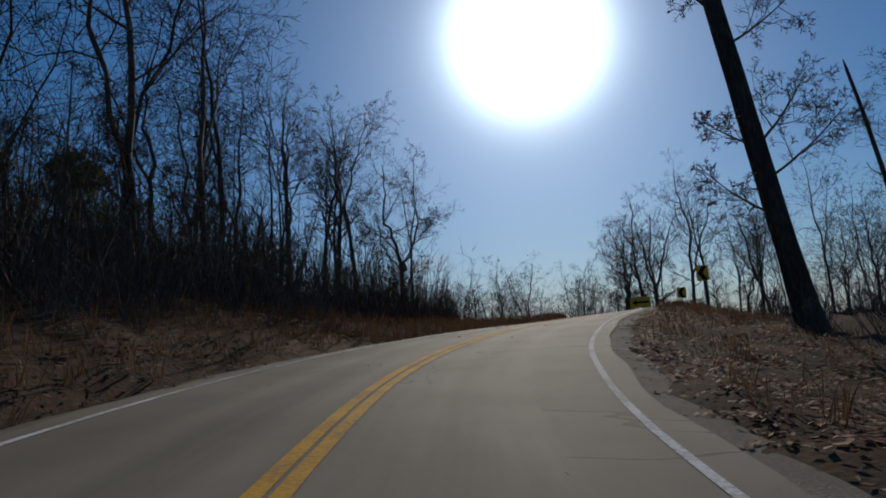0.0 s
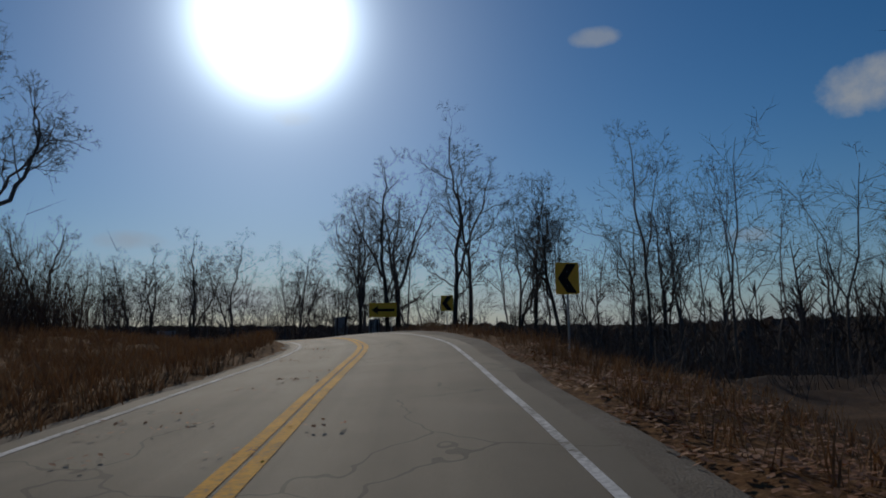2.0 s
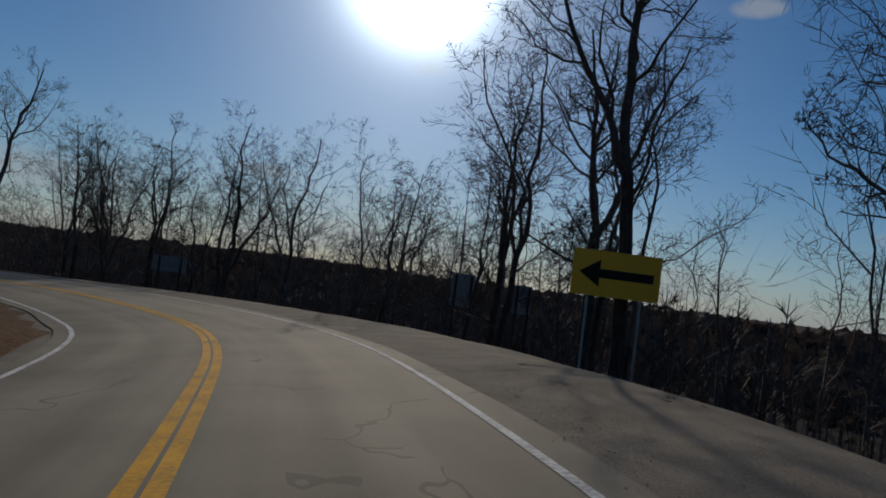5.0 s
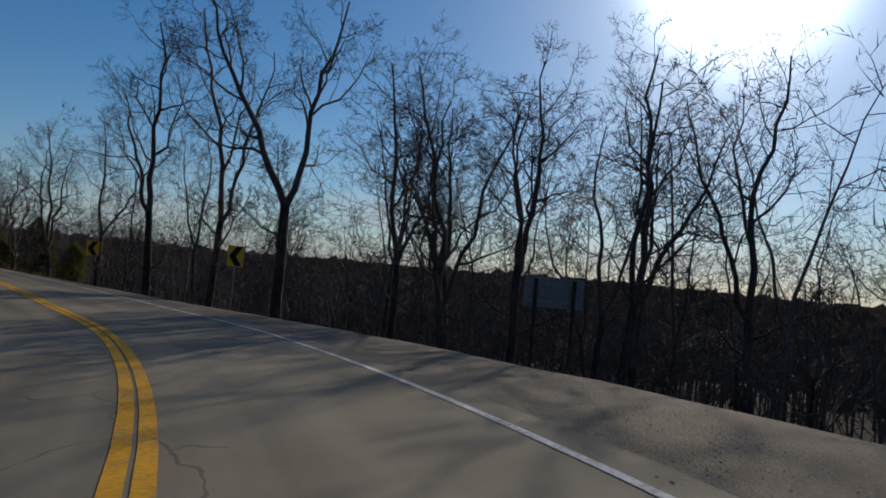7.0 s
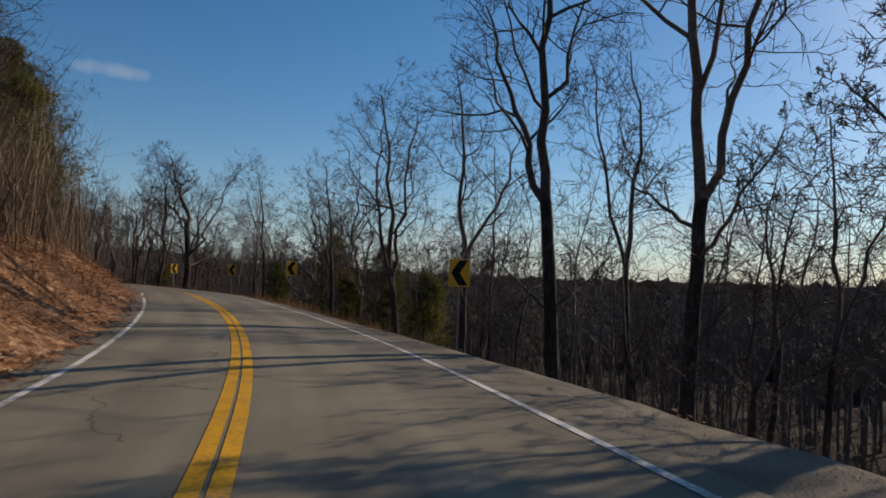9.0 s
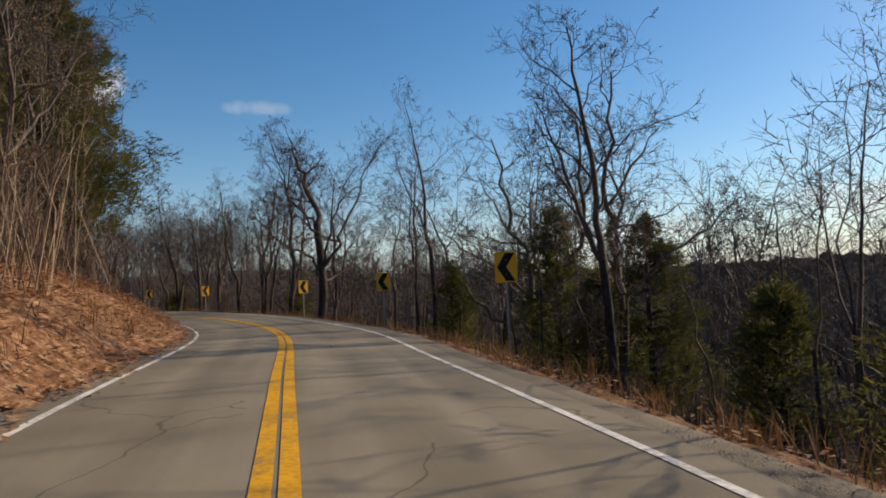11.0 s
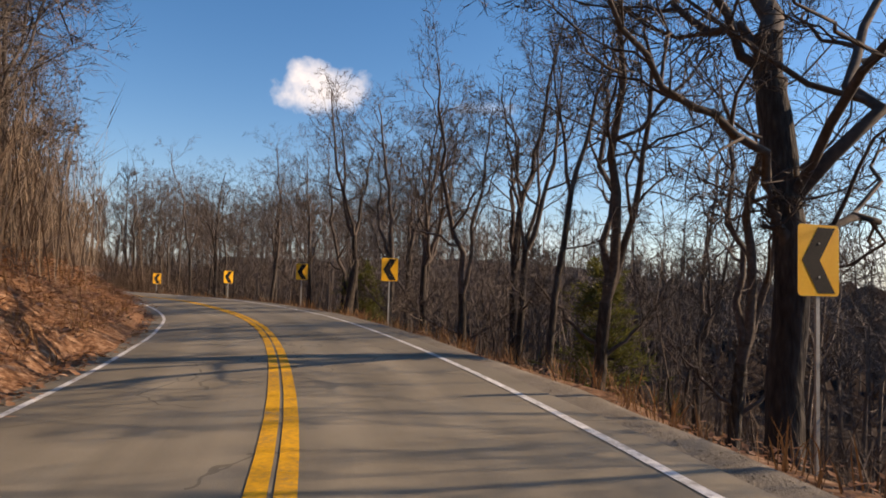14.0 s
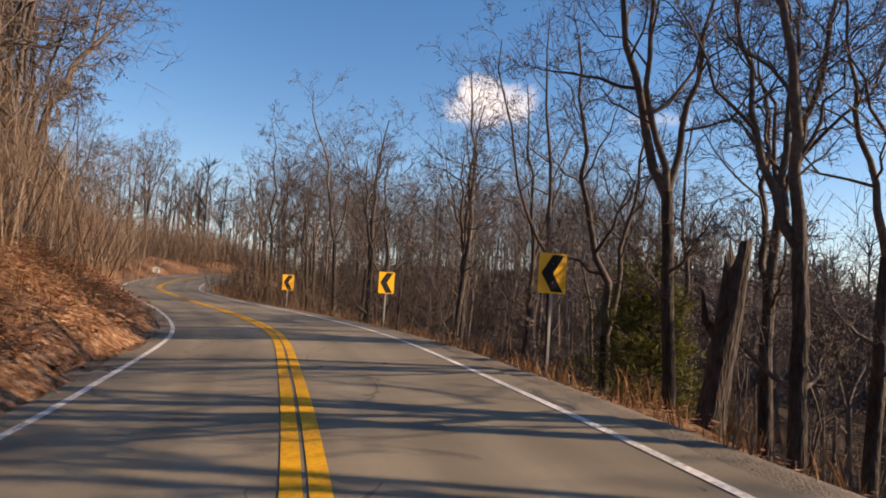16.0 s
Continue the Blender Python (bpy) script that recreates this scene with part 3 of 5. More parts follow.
def grow(rng, wood, p, d, length, r, spec, fine):
    """Limbs with their branches, level by level: starts, directions, lengths and radii as arrays."""
    for level, (nseg, sides, wander, lift, kids, ratio, angle) in enumerate(spec):
        n = len(p)
        tip = 0.22 if level < 2 else 0.5
        fade = 1 - (1 - tip) * np.linspace(0, 1, nseg + 1)
        pts, dirs = [p], [d]
        for k in range(nseg):
            d = unit(d + 0.45 * wander * rng.normal(size=(n, 3)) * (1, 1, 0.6) + (0, 0, lift))
            kink = unit(d + 1.25 * wander * rng.normal(size=(n, 3)))
            pts.append(pts[-1] + kink * (length / nseg)[:, None])
            dirs.append(kink)
        pts, dirs = np.stack(pts, 1), np.stack(dirs, 1)
        rads = np.maximum(fine * 0.7, r[:, None] * fade)
        if sides > 2:
            wood.tubes(pts, rads, sides)
        else:
            wood.ribbons(pts, rads, rng)
        if not kids:
            return
        f = 0.2 + 0.8 * (np.arange(kids) + rng.uniform(0.1, 0.95, (n, kids))) / kids
        k = np.minimum(nseg - 1, (f * nseg).astype(int))
        w = np.minimum(1.0, f * nseg - k)[..., None]
        row = np.arange(n)[:, None]
        start = pts[row, k] * (1 - w) + pts[row, k + 1] * w
        dd = dirs[row, k + 1]
        side = unit(np.cross(dd, (0.2, 0.9, 0.3)))
        turn = rng.uniform(0, 6.28, (n, 1)) + np.cumsum(2.4 + rng.uniform(-0.6, 0.6, (n, kids)), 1)
        ax = np.cos(turn)[..., None] * side + np.sin(turn)[..., None] * np.cross(dd, side)
        an = np.radians(angle * rng.uniform(0.6, 1.35, (n, kids)))[..., None]
        nl = length[:, None] * ratio * rng.uniform(0.6, 1.3, (n, kids)) * (1.25 - 0.65 * f)
        nr = (rads[row, k] * (1 - w[..., 0]) + rads[row, k + 1] * w[..., 0]) * rng.uniform(0.42, 0.68, (n, kids))
        keep = rng.random((n, kids)) < 0.9
        p, d = start[keep], unit(np.cos(an) * dd + np.sin(an) * ax)[keep]
        length, r = nl[keep], np.maximum(fine, nr[keep])


# rings, sides, wander, lift, branches, their length and angle, level by level
SPECS = {2: [(11, 7, 0.12, 0.04, 10, 0.40, 54), (6, 5, 0.19, 0.06, 7, 0.46, 50), (4, 3, 0.22, 0.04, 6, 0.52, 46), (2, 2, 0.22, 0.04, 6, 0.66, 44), (1, 2, 0.18, 0.03, 0, 0, 0)],
         1: [(8, 5, 0.11, 0.04, 9, 0.40, 52), (4, 3, 0.19, 0.06, 6, 0.48, 48), (2, 2, 0.2, 0.04, 6, 0.58, 44), (1, 2, 0.18, 0.04, 4, 0.74, 42), (1, 2, 0.15, 0.04, 0, 0, 0)],
         0: [(6, 3, 0.10, 0.04, 9, 0.42, 48), (2, 2, 0.18, 0.06, 6, 0.55, 46), (1, 2, 0.18, 0.05, 4, 0.68, 42), (1, 2, 0.15, 0.05, 0, 0, 0)]}


def bare_tree(seed, height, girth, fork=0.35, leaders=2, lean=(0, 0), detail=2, crook=0.05, spread=20, low=2, even=False, limbs=None):
    """Wood of the trunk and of the bare crown; limbs names the main limbs one by one:
    azimuth, degrees off the trunk, share of the crown's height, of the girth, place on the trunk."""
    rng = np.random.default_rng(seed)
    trunk, crown = Wood(), Wood()
    hf = height * fork
    d = unit([lean[0], lean[1], 1.0])
    p = -d * 0.5
    n = 12
    pts, rads = [p], [girth * 1.75]
    for k in range(n):
        d = unit(d + crook * 0.22 * rng.normal(size=3) * (1, 1, 0))
        p = p + unit(d + crook * 0.5 * rng.normal(size=3) * (1, 1, 0)) * (hf + 0.5) / n
        pts.append(p)
        rads.append(girth * (1.25 if k == 0 else 1.08 if k == 1 else 1.0 - 0.25 * k / n))
    trunk.tube(pts, rads, 12 if detail > 1 else 7)
    if limbs is None:
        limbs, t0 = [], rng.uniform(0, 360)
        for k in range(leaders):
            main = k == 0 and leaders > 1 and not even
            an = spread * rng.uniform(0.7, 1.3) * (0.25 if main else 1) if leaders > 1 else 3
            limbs.append((t0 + 360 * k / leaders + rng.uniform(-30, 30), an, 1.0 if main or leaders == 1 else rng.uniform(0.72, 0.95), 0.74 if leaders == 1 or main else 0.56, 1.0))
        for k in range(low):
            limbs.append((rng.uniform(0, 360), rng.uniform(50, 78), rng.uniform(0.22, 0.4), 0.3, rng.uniform(0.55, 0.95)))
    up = d
    e1 = unit(np.cross(up, (0.0, 1.0, 0.0)))
    P, D, L, R = [], [], [], []
    for az, an, share, thick, at in limbs:
        t, an = radians(az), radians(an)
        P.append(pts[int(round(at * n))] - up * 0.08)
        D.append(unit(math.cos(an) * up + math.sin(an) * np.array([math.cos(t), math.sin(t), 0.0])))
        L.append((height - hf) * share)
        R.append(girth * thick)
    spec = list(SPECS[detail])
    spec[0] = (spec[0][0], spec[0][1], crook * 1.7, *spec[0][3:])
    grow(rng, crown, np.array(P), np.array(D), np.array(L), np.array(R), spec, (0.013, 0.0085, 0.0065)[detail])
    return trunk, crown


def evergreen(seed, height, radius, base=0.12, sprays=2600, spray=1.0, dense=14):
    """A cedar's trunk, its crown of many small leaf sprays, and the boughs that carry them."""
    rng = np.random.default_rng(seed)
    trunk, wood, leaves = Wood(), Wood(), Wood()
    top = np.array([rng.uniform(-.2, .2), rng.uniform(-.2, .2), height * 0.96])
    trunk.tube([np.array([0, 0, -0.4]), top * 0.3, top * 0.65, top], [radius * 0.075, radius * 0.06, radius * 0.035, 0.01], 8)
    m = int(70 + height * dense)
    h = base + (1 - base) * rng.random(m) ** 0.9
    reach = radius * (np.minimum(1.0, (h - base) * 4 + 0.5) * (1 - h) ** 0.68 * 1.12 + 0.05) * rng.uniform(0.55, 1.2, m)
    t = rng.uniform(0, 6.28, m)
    d = unit(np.stack([np.cos(t), np.sin(t), rng.uniform(0.05, 0.6, m)], 1))
    a = top * h[:, None]
    wood.tubes(np.stack([a, a + d * (reach * 0.55)[:, None], a + d * reach[:, None] + np.array([0, 0, 0.1]) * reach[:, None]], 1), np.tile([0.025, 0.015, 0.006], (m, 1)), 3)
    pick = rng.integers(0, m, sprays)
    w = rng.uniform(0.2, 1.0, sprays) ** 0.7 * 1.05
    # the sprays hang together in tufts
    tuft = rng.normal(0, 1, (m * 9, 3)) * 0.16
    own = tuft[(pick * 9 + (w * 8).astype(int)) % len(tuft)]
    p = a[pick] + d[pick] * (reach[pick] * w)[:, None] + (own + rng.normal(0, 0.075, (sprays, 3))) * (0.5 + reach[pick] * 0.35)[:, None]
    p, dd = np.repeat(p, 2, 0), np.repeat(d[pick], 2, 0)
    o = unit(dd + rng.normal(0, 1, (2 * sprays, 3)) * (0.8, 0.8, 0.6) + (0, 0, 0.3))
    q = unit(np.cross(o, rng.normal(size=o.shape)))
    ln, wd = spray * rng.uniform(0.12, 0.34, (2 * sprays, 1)), spray * rng.uniform(0.010, 0.024, (2 * sprays, 1))
    v = np.stack([p - q * wd * 0.4, p + o * ln * 0.5 + q * wd, p + o * ln, p + o * ln * 0.55 - q * wd], 1)
    leaves.add(v, np.arange(8 * sprays).reshape(-1, 4))
    return trunk, leaves, wood


def tree_thing(name, trunk, crown, label, group="", leafage=None, boughs=None):
    root = new(name)
    link("trunk", trunk.mesh("trunk"), BARK, root)
    link("crown", crown.mesh("crown"), leafage or TWIG, root)
    if boughs is not None:
        tagged(link("branchwork", boughs.mesh("branchwork"), BARK, root), kind="stuff")
    return tagged(root, label, "tree", group)


def many(seed, count, heights, girths, forks, leaders, detail, crook, spread, lean=0.035, low=2):
    made = []
    for k in range(count):
        r = random.Random(seed + k)
        made.append(bare_tree(seed * 3 + k, r.uniform(*heights), r.uniform(*girths), r.uniform(*forks), r.choice(leaders), (r.uniform(-lean, lean), r.uniform(-lean, lean)), detail, r.uniform(*crook), r.uniform(*spread), low))
    return made


OLD = many(100, 7, (10.5, 12.5), (0.12, 0.17), (0.25, 0.45), (2, 2, 3, 3), 2, (0.05, 0.09), (16, 28), 0.03)
MID = many(200, 9, (9.5, 12.5), (0.08, 0.12), (0.28, 0.5), (1, 2, 2, 3), 1, (0.05, 0.09), (14, 26))
LIGHT = many(400, 8, (10.0, 13.0), (0.07, 0.11), (0.25, 0.45), (1, 2, 2), 0, (0.05, 0.08), (14, 24), low=1)
THIN = many(300, 6, (6.0, 10.0), (0.03, 0.055), (0.3, 0.55), (1, 1, 2), 0, (0.06, 0.1), (10, 20), 0.07, 1)
SLIM = many(500, 5, (12.0, 15.0), (0.10, 0.14), (0.38, 0.52), (2, 2, 3), 1, (0.05, 0.09), (14, 24), 0.05, 2)
made = {}


def plant(pair, x, y, turn, size, label, group, name="bare_tree", stretch=1.0, tilt=(0, 0), leafage=None):
    """A tree from shared meshes."""
    key = (id(pair[0]), name, label)
    if key not in made:
        made[key] = ob = tree_thing(name, *pair[:2], label, group, leafage, pair[2] if len(pair) > 2 else None)
    else:
        ob = copy_thing(made[key], Matrix())
    ob.matrix_basis = Matrix.LocRotScale((x, y, ground_z(x, y) - 0.05), Euler((radians(tilt[0]), radians(tilt[1]), radians(turn))), (size, size, size * stretch))
    TREES.append((x, y))
    return ob


def lateral(x, y):
    d = np.hypot(LINE[:, 0] - x, LINE[:, 1] - y)
    i = int(d.argmin())
    u = (x - LINE[i, 0]) * RIGHT[i, 0] + (y - LINE[i, 1]) * RIGHT[i, 1]
    return (d[i] if u > 0 else -d[i]), KEY[i]


TREES = []
SLIM_LABEL = "slender bare tree with a long dark trunk beside the road"
OLD_LABEL = "leafless hardwood with grey-brown bark in the roadside wood"
YOUNG_LABEL = "thin leafless young tree among the roadside woods"

# trees that stand out: kind, x, y, turn, size, stretch
OAK = bare_tree(914, 11.4, 0.22, 0.52, detail=2, crook=0.13, limbs=[(65, 62, 1.35, 0.32, 0.60), (50, 42, 1.5, 0.42, 0.66), (150, 6, 1.05, 0.70, 1.0), (240, 46, 0.85, 0.30, 0.68), (195, 34, 1.2, 0.34, 0.80), (320, 52, 1.2, 0.30, 0.70), (100, 36, 1.1, 0.36, 0.92), (235, 45, 0.18, 0.42, 0.55)])
FORKED = bare_tree(915, 11.5, 0.18, 0.44, detail=2, crook=0.06, limbs=[(212, 27, 1.0, 0.66, 1.0), (40, 17, 1.0, 0.6, 1.0), (120, 40, 0.45, 0.25, 0.95), (215, 62, 0.3, 0.2, 0.8)])
CROOKED = bare_tree(921, 10.0, 0.15, 0.36, lean=(0.04, 0.03), detail=2, crook=0.12, limbs=[(235, 46, 1.05, 0.62, 0.92), (60, 10, 0.95, 0.66, 1.0), (55, 66, 0.6, 0.4, 0.95), (150, 45, 0.6, 0.35, 1.0), (320, 40, 0.6, 0.35, 1.0)])
LEANING = bare_tree(931, 14.0, 0.24, 0.62, 2, (-0.14, 0.03), 2, 0.015, 20, limbs=[(80, 18, 1.0, 0.6, 1.0), (230, 22, 0.9, 0.5, 1.0), (190, 66, 0.34, 0.13, 0.34), (20, 58, 0.5, 0.16, 0.5), (185, 72, 0.24, 0.12, 0.5), (0, 66, 0.42, 0.14, 0.72), (200, 60, 0.32, 0.12, 0.85), (330, 64, 0.4, 0.14, 0.38)])
TALL = bare_tree(917, 14.5, 0.22, 0.46, 3, (0.0, 0.0), 2, 0.05, 23, 3, True)
plant(TALL, 29.40, 83.86, 60, 1.40, "tall bare tree with a straight trunk and a high wide fork", "")
plant(OAK, -65.66, 135.24, 40, 1.55, "broad bare oak with a thick dark trunk beside a chevron sign", "")
plant(FORKED, -3.45, 111.4, 0, 1.62, "large bare tree whose trunk forks low into two limbs", "")
leaning = plant(LEANING, 10.9, 18.9, 0, 1.40, "thick dark tree trunk leaning over the roadside verge", "")
leafy = random.Random(5)


def withered(tree, crown, low, high, count):
    """Dead leaves that still hang on a tree's lower twigs."""
    tips = [Vector(c) for c in crown.arrays()[0] if low < c[2] < high]
    v, f = [], []
    for k in range(count):
        p, b, n = leafy.choice(tips), len(v), leafy.uniform(0.03, 0.06)
        d = Vector((leafy.gauss(0, 1), leafy.gauss(0, 1), leafy.gauss(-0.6, 0.6))).normalized()
        q = d.orthogonal().normalized() * n * 0.6
        v += [p, p + d * n + q, p + d * n * 2.2, p + d * n - q]
        f.append((b, b + 1, b + 2, b + 3))
    tagged(link("withered_leaves", pydata("withered_leaves", v, f), LEAF, tree), kind="stuff")


withered(leaning, LEANING[1], 2.0, 9.5, 480)
plant(CROOKED, -1.6, 63.0, 190, 1.7, "wide bare tree leaning over the grassy corner", "")
for k, (x, y, t, z, tilt) in enumerate(((-9.0, 62.0, 20, 1.75, (0, 6)), (-6.0, 62.5, 130, 1.62, (0, 2)), (-12.0, 62.5, 70, 1.8, (0, -2)), (-16.2, 61.0, 200, 1.7, (0, 1)), (-20.5, 60.0, 310, 1.65, (0, -1)), (-7.8, 66.5, 255, 1.6, (0, 0)))):
    plant(OLD[(k + 2) % 7], x, y, t, z, "tall leafless tree in the wood inside the bend", "trees inside the bend", tilt=tilt)
for x, y, t, z in ((-43.40, 133.70, 120, 1.47), (-47.88, 135.80, 10, 1.33), (-36.96, 131.04, 250, 1.40)):
    plant(CROOKED, x, y, t, z, "gnarled bare oak with crooked spreading limbs below the road", "gnarled oaks")
for k, (x, y, z) in enumerate(((42.14, 62.02, 1.33), (33.74, 66.64, 1.33), (28.56, 67.48, 1.47), (26.88, 66.36, 1.40), (23.52, 71.26, 1.19), (3.64, 106.26, 1.12), (6.30, 105.00, 1.15), (5.60, 107.52, 1.19), (8.12, 107.52, 1.40), (12.88, 109.48, 1.5), (17.92, 112.74, 1.7), (12.60, 113.96, 1.65),
                               (27.58, 119.00, 1.8), (26.74, 115.22, 1.5), (36.30, 127.24, 1.8), (28.56, 93.80, 1.75), (30.94, 99.40, 1.68), (-9.80, 116.34, 1.61), (-14.42, 117.32, 1.54), (-19.60, 119.42, 1.08), (-21.84, 118.30, 0.98), (-32.70, 124.50, 0.95), (-80.50, 137.76, 1.26), (-83.30, 136.50, 1.33), (-82.18, 138.60, 1.40),
                               (-114.10, 128.24, 1.05), (-110.60, 143.64, 1.47), (-73.92, 136.78, 1.40), (-87.50, 136.50, 1.26), (-93.94, 134.82, 1.33), (-79.80, 112.84, 1.33), (-86.10, 114.80, 1.26), (-93.10, 114.10, 1.33), (-72.10, 111.30, 1.40), (-100.80, 112.70, 1.19), (-90.60, 135.50, 1.33), (-91.20, 137.60, 1.26), (-99.40, 135.20, 1.26), (-95.60, 138.40, 1.40), (-109.30, 132.30, 1.12), (-122.0, 129.6, 1.15), (-71.00, 139.10, 1.26), (-81.70, 148.0, 1.40))):
    plant(OLD[k % 7], x, y, 77 * k, z, OLD_LABEL, "old bare trees")
for k, (x, y, z) in enumerate(((22.0, 117.5, 1.6), (31.5, 117.0, 1.65), (40.0, 127.0, 1.8), (44.0, 121.0, 1.7), (7.5, 114.0, 1.55), (48.0, 116.0, 1.7), (20.5, 124.5, 1.8), (0.5, 118.5, 1.6), (32.5, 128.0, 1.9), (11.5, 121.0, 1.7), (26.0, 127.5, 1.9), (15.5, 119.0, 1.6),
                               (31.0, 64.5, 1.25), (36.5, 66.0, 1.3), (39.5, 62.5, 1.25), (45.0, 64.0, 1.3), (53.3, 56.0, 1.2), (56.5, 54.0, 1.1), (24.5, 74.5, 1.2), (27.5, 77.5, 1.35))):
    plant(MID[k % 9], x, y, 131 * k, z, OLD_LABEL, "bare woodland trees")
CEDARS = [evergreen(41, 8.0, 3.2, 0.08, 5000, 1.3), evergreen(42, 5.5, 1.6, 0.05, 3600), evergreen(43, 4.0, 1.2, 0.04, 2600), evergreen(44, 13.0, 4.5, 0.12, 62000, 1.1, 34), evergreen(45, 7.8, 2.2, 0.04, 9500, 0.85)]
GREEN = "bushy olive-green cedar on the roadside slope"
for k, x, y, t, z in ((3, -65.6, 118.2, 0, 1.36), (0, -51.24, 111.72, 120, 1.26), (0, -67.90, 113.40, 200, 0.98), (4, -41.58, 133.00, 0, 1.16), (4, -38.36, 134.84, 130, 1.2), (1, -47.35, 131.85, 70, 1.05), (2, -37.80, 130.76, 30, 1.40), (1, -51.24, 135.80, 200, 1.1), (1, -77.00, 139.30, 20, 1.26), (1, -97.30, 135.80, 130, 1.19), (1, -102.20, 137.20, 50, 1.40), (2, -29.26, 126.00, 0, 1.26), (2, -25.90, 124.60, 60, 1.40),
                      (0, -18.76, 36.82, 40, 1.26), (0, -21.98, 28.98, 170, 1.12), (0, -17.36, 26.60, 270, 0.98), (0, -14.84, 17.50, 90, 1.05), (4, -13.44, 11.20, 40, 1.12), (4, -16.80, 21.70, 0, 1.26), (0, -32.5, 107.9, 60, 0.78), (0, -22.54, 92.40, 0, 1.19), (1, -18.06, 94.64, 90, 1.40), (1, -10.50, 92.40, 10, 1.12)):
    plant(CEDARS[k], x, y, t, z, GREEN, "cedars", "cedar", leafage=CEDAR)


LEAFY = bare_tree(951, 9.0, 0.12, 0.35, 3, (0.06, 0.06), 2, 0.07, 26, 3)
oak = plant(LEAFY, -47.0, 113.6, 0, 1.15, "bare oak holding pale withered leaves above the cut bank", "", "oak_with_leaves")
withered(oak, LEAFY[1], 2.5, 99.0, 700)


def wood_patch(rng, count, k0, k1, u0, u1, gap, mid=0.5, size=(0.85, 1.15), power=1.0):
    """Trees strewn along one side of a stretch of the road."""
    done, tries = 0, 0
    u0, u1, gap = u0 * 1.25, u1 * 1.25, gap * 1.3
    lo, hi = key_index(k0), key_index(k1)
    while done < count and tries < count * 25:
        tries += 1
        i = rng.randint(lo, hi)
        u = u0 + (u1 - u0) * rng.random() ** power
        x, y = LINE[i, :2] + RIGHT[i] * u + np.array([rng.uniform(-1, 1), rng.uniform(-1, 1)])
        if abs(lateral(x, y)[0]) < min(abs(u0), abs(u1)) - 0.2 or any((x - a) ** 2 + (y - b) ** 2 < gap * gap for a, b in TREES):
            continue
        done += 1
        s = rng.uniform(*size) * 1.35
        if x > -3.5 and 30 < y < 45:   # lower growth where the wood ends at the grassy corner
            s *= 0.62
        if abs(u) > 19.5:
            DEEP.append((float(x), float(y)))
            TREES.append((x, y))
        elif rng.random() > mid:
            plant(rng.choice(THIN), x, y, rng.uniform(0, 360), s, YOUNG_LABEL, "young trees", "young_tree")
        else:
            plant(rng.choice(MID), x, y, rng.uniform(0, 360), s, OLD_LABEL, "bare woodland trees", stretch=rng.uniform(0.9, 1.1))


DEEP = []                              # trees deep in the wood, joined further down
rng = random.Random(7)
for k in range(15):
    i = key_index(14.6 + 0.52 * k + rng.uniform(-0.12, 0.12))
    x, y = LINE[i, :2] + RIGHT[i] * rng.uniform(7.2, 12.0)
    if all((x - a) ** 2 + (y - b) ** 2 > 1.2 for a, b in TREES):
        plant(SLIM[k % 5], x, y, rng.uniform(0, 360), rng.uniform(0.85, 1.1), SLIM_LABEL, "slender roadside trees", tilt=(rng.uniform(-5, 5), rng.uniform(-5, 5)))
wood_patch(rng, 30, 10.3, 23.0, 6.2, 10.0, 1.8, 0.0, (0.6, 0.95))
wood_patch(rng, 18, 10.3, 16.0, 9.5, 16.5, 2.2, 0.7, (0.75, 0.95))
wood_patch(rng, 24, 16.0, 24.0, 10.0, 15.4, 2.0, 0.75, (0.6, 0.85))
wood_patch(rng, 22, 21.5, 27.0, 4.6, 9.0, 1.4, 0.5, (0.8, 1.1))
wood_patch(rng, 290, 10.0, 27.0, 16.0, 46.0, 2.0, 0.9, (1.1, 1.5))
wood_patch(rng, 52, 5.2, 10.3, 10.0, 32.0, 2.2, 0.7, (0.8, 1.1))
wood_patch(rng, 14, 10.4, 12.8, -6.0, -11.0, 1.7, 0.8, (0.75, 1.05))
wood_patch(rng, 60, 10.3, 18.0, -8.0, -28.0, 1.9, 0.55, (0.9, 1.25))
wood_patch(rng, 80, 14.5, 21.5, -5.6, -11.0, 0.9, 0.25, (0.9, 1.4))
wood_patch(rng, 34, 16.0, 21.0, -5.8, -11.0, 1.0, 0.95, (1.0, 1.35))
wood_patch(rng, 190, 17.0, 30.0, -8.0, -45.0, 1.7, 0.75, (0.8, 1.15))
wood_patch(rng, 50, 22.5, 31.0, 6.0, 15.5, 1.6, 0.6, (0.7, 1.0))
wood_patch(rng, 90, 23.0, 31.0, 15.7, 40.0, 1.8, 0.6, (0.8, 1.1))
wood_patch(rng, 28, -1.0, 3.2, -7.5, -15.0, 1.9, 0.8, (0.95, 1.25))
wood_patch(rng, 46, -1.5, 4.0, -15.0, -32.0, 1.6, 0.75, (1.1, 1.4))
wood_patch(rng, 34, 2.4, 5.2, 12.0, 45.0, 2.4, 0.7)
wood_patch(rng, 20, -1.0, 2.2, 13.0, 40.0, 2.4, 0.5, (0.9, 1.2))


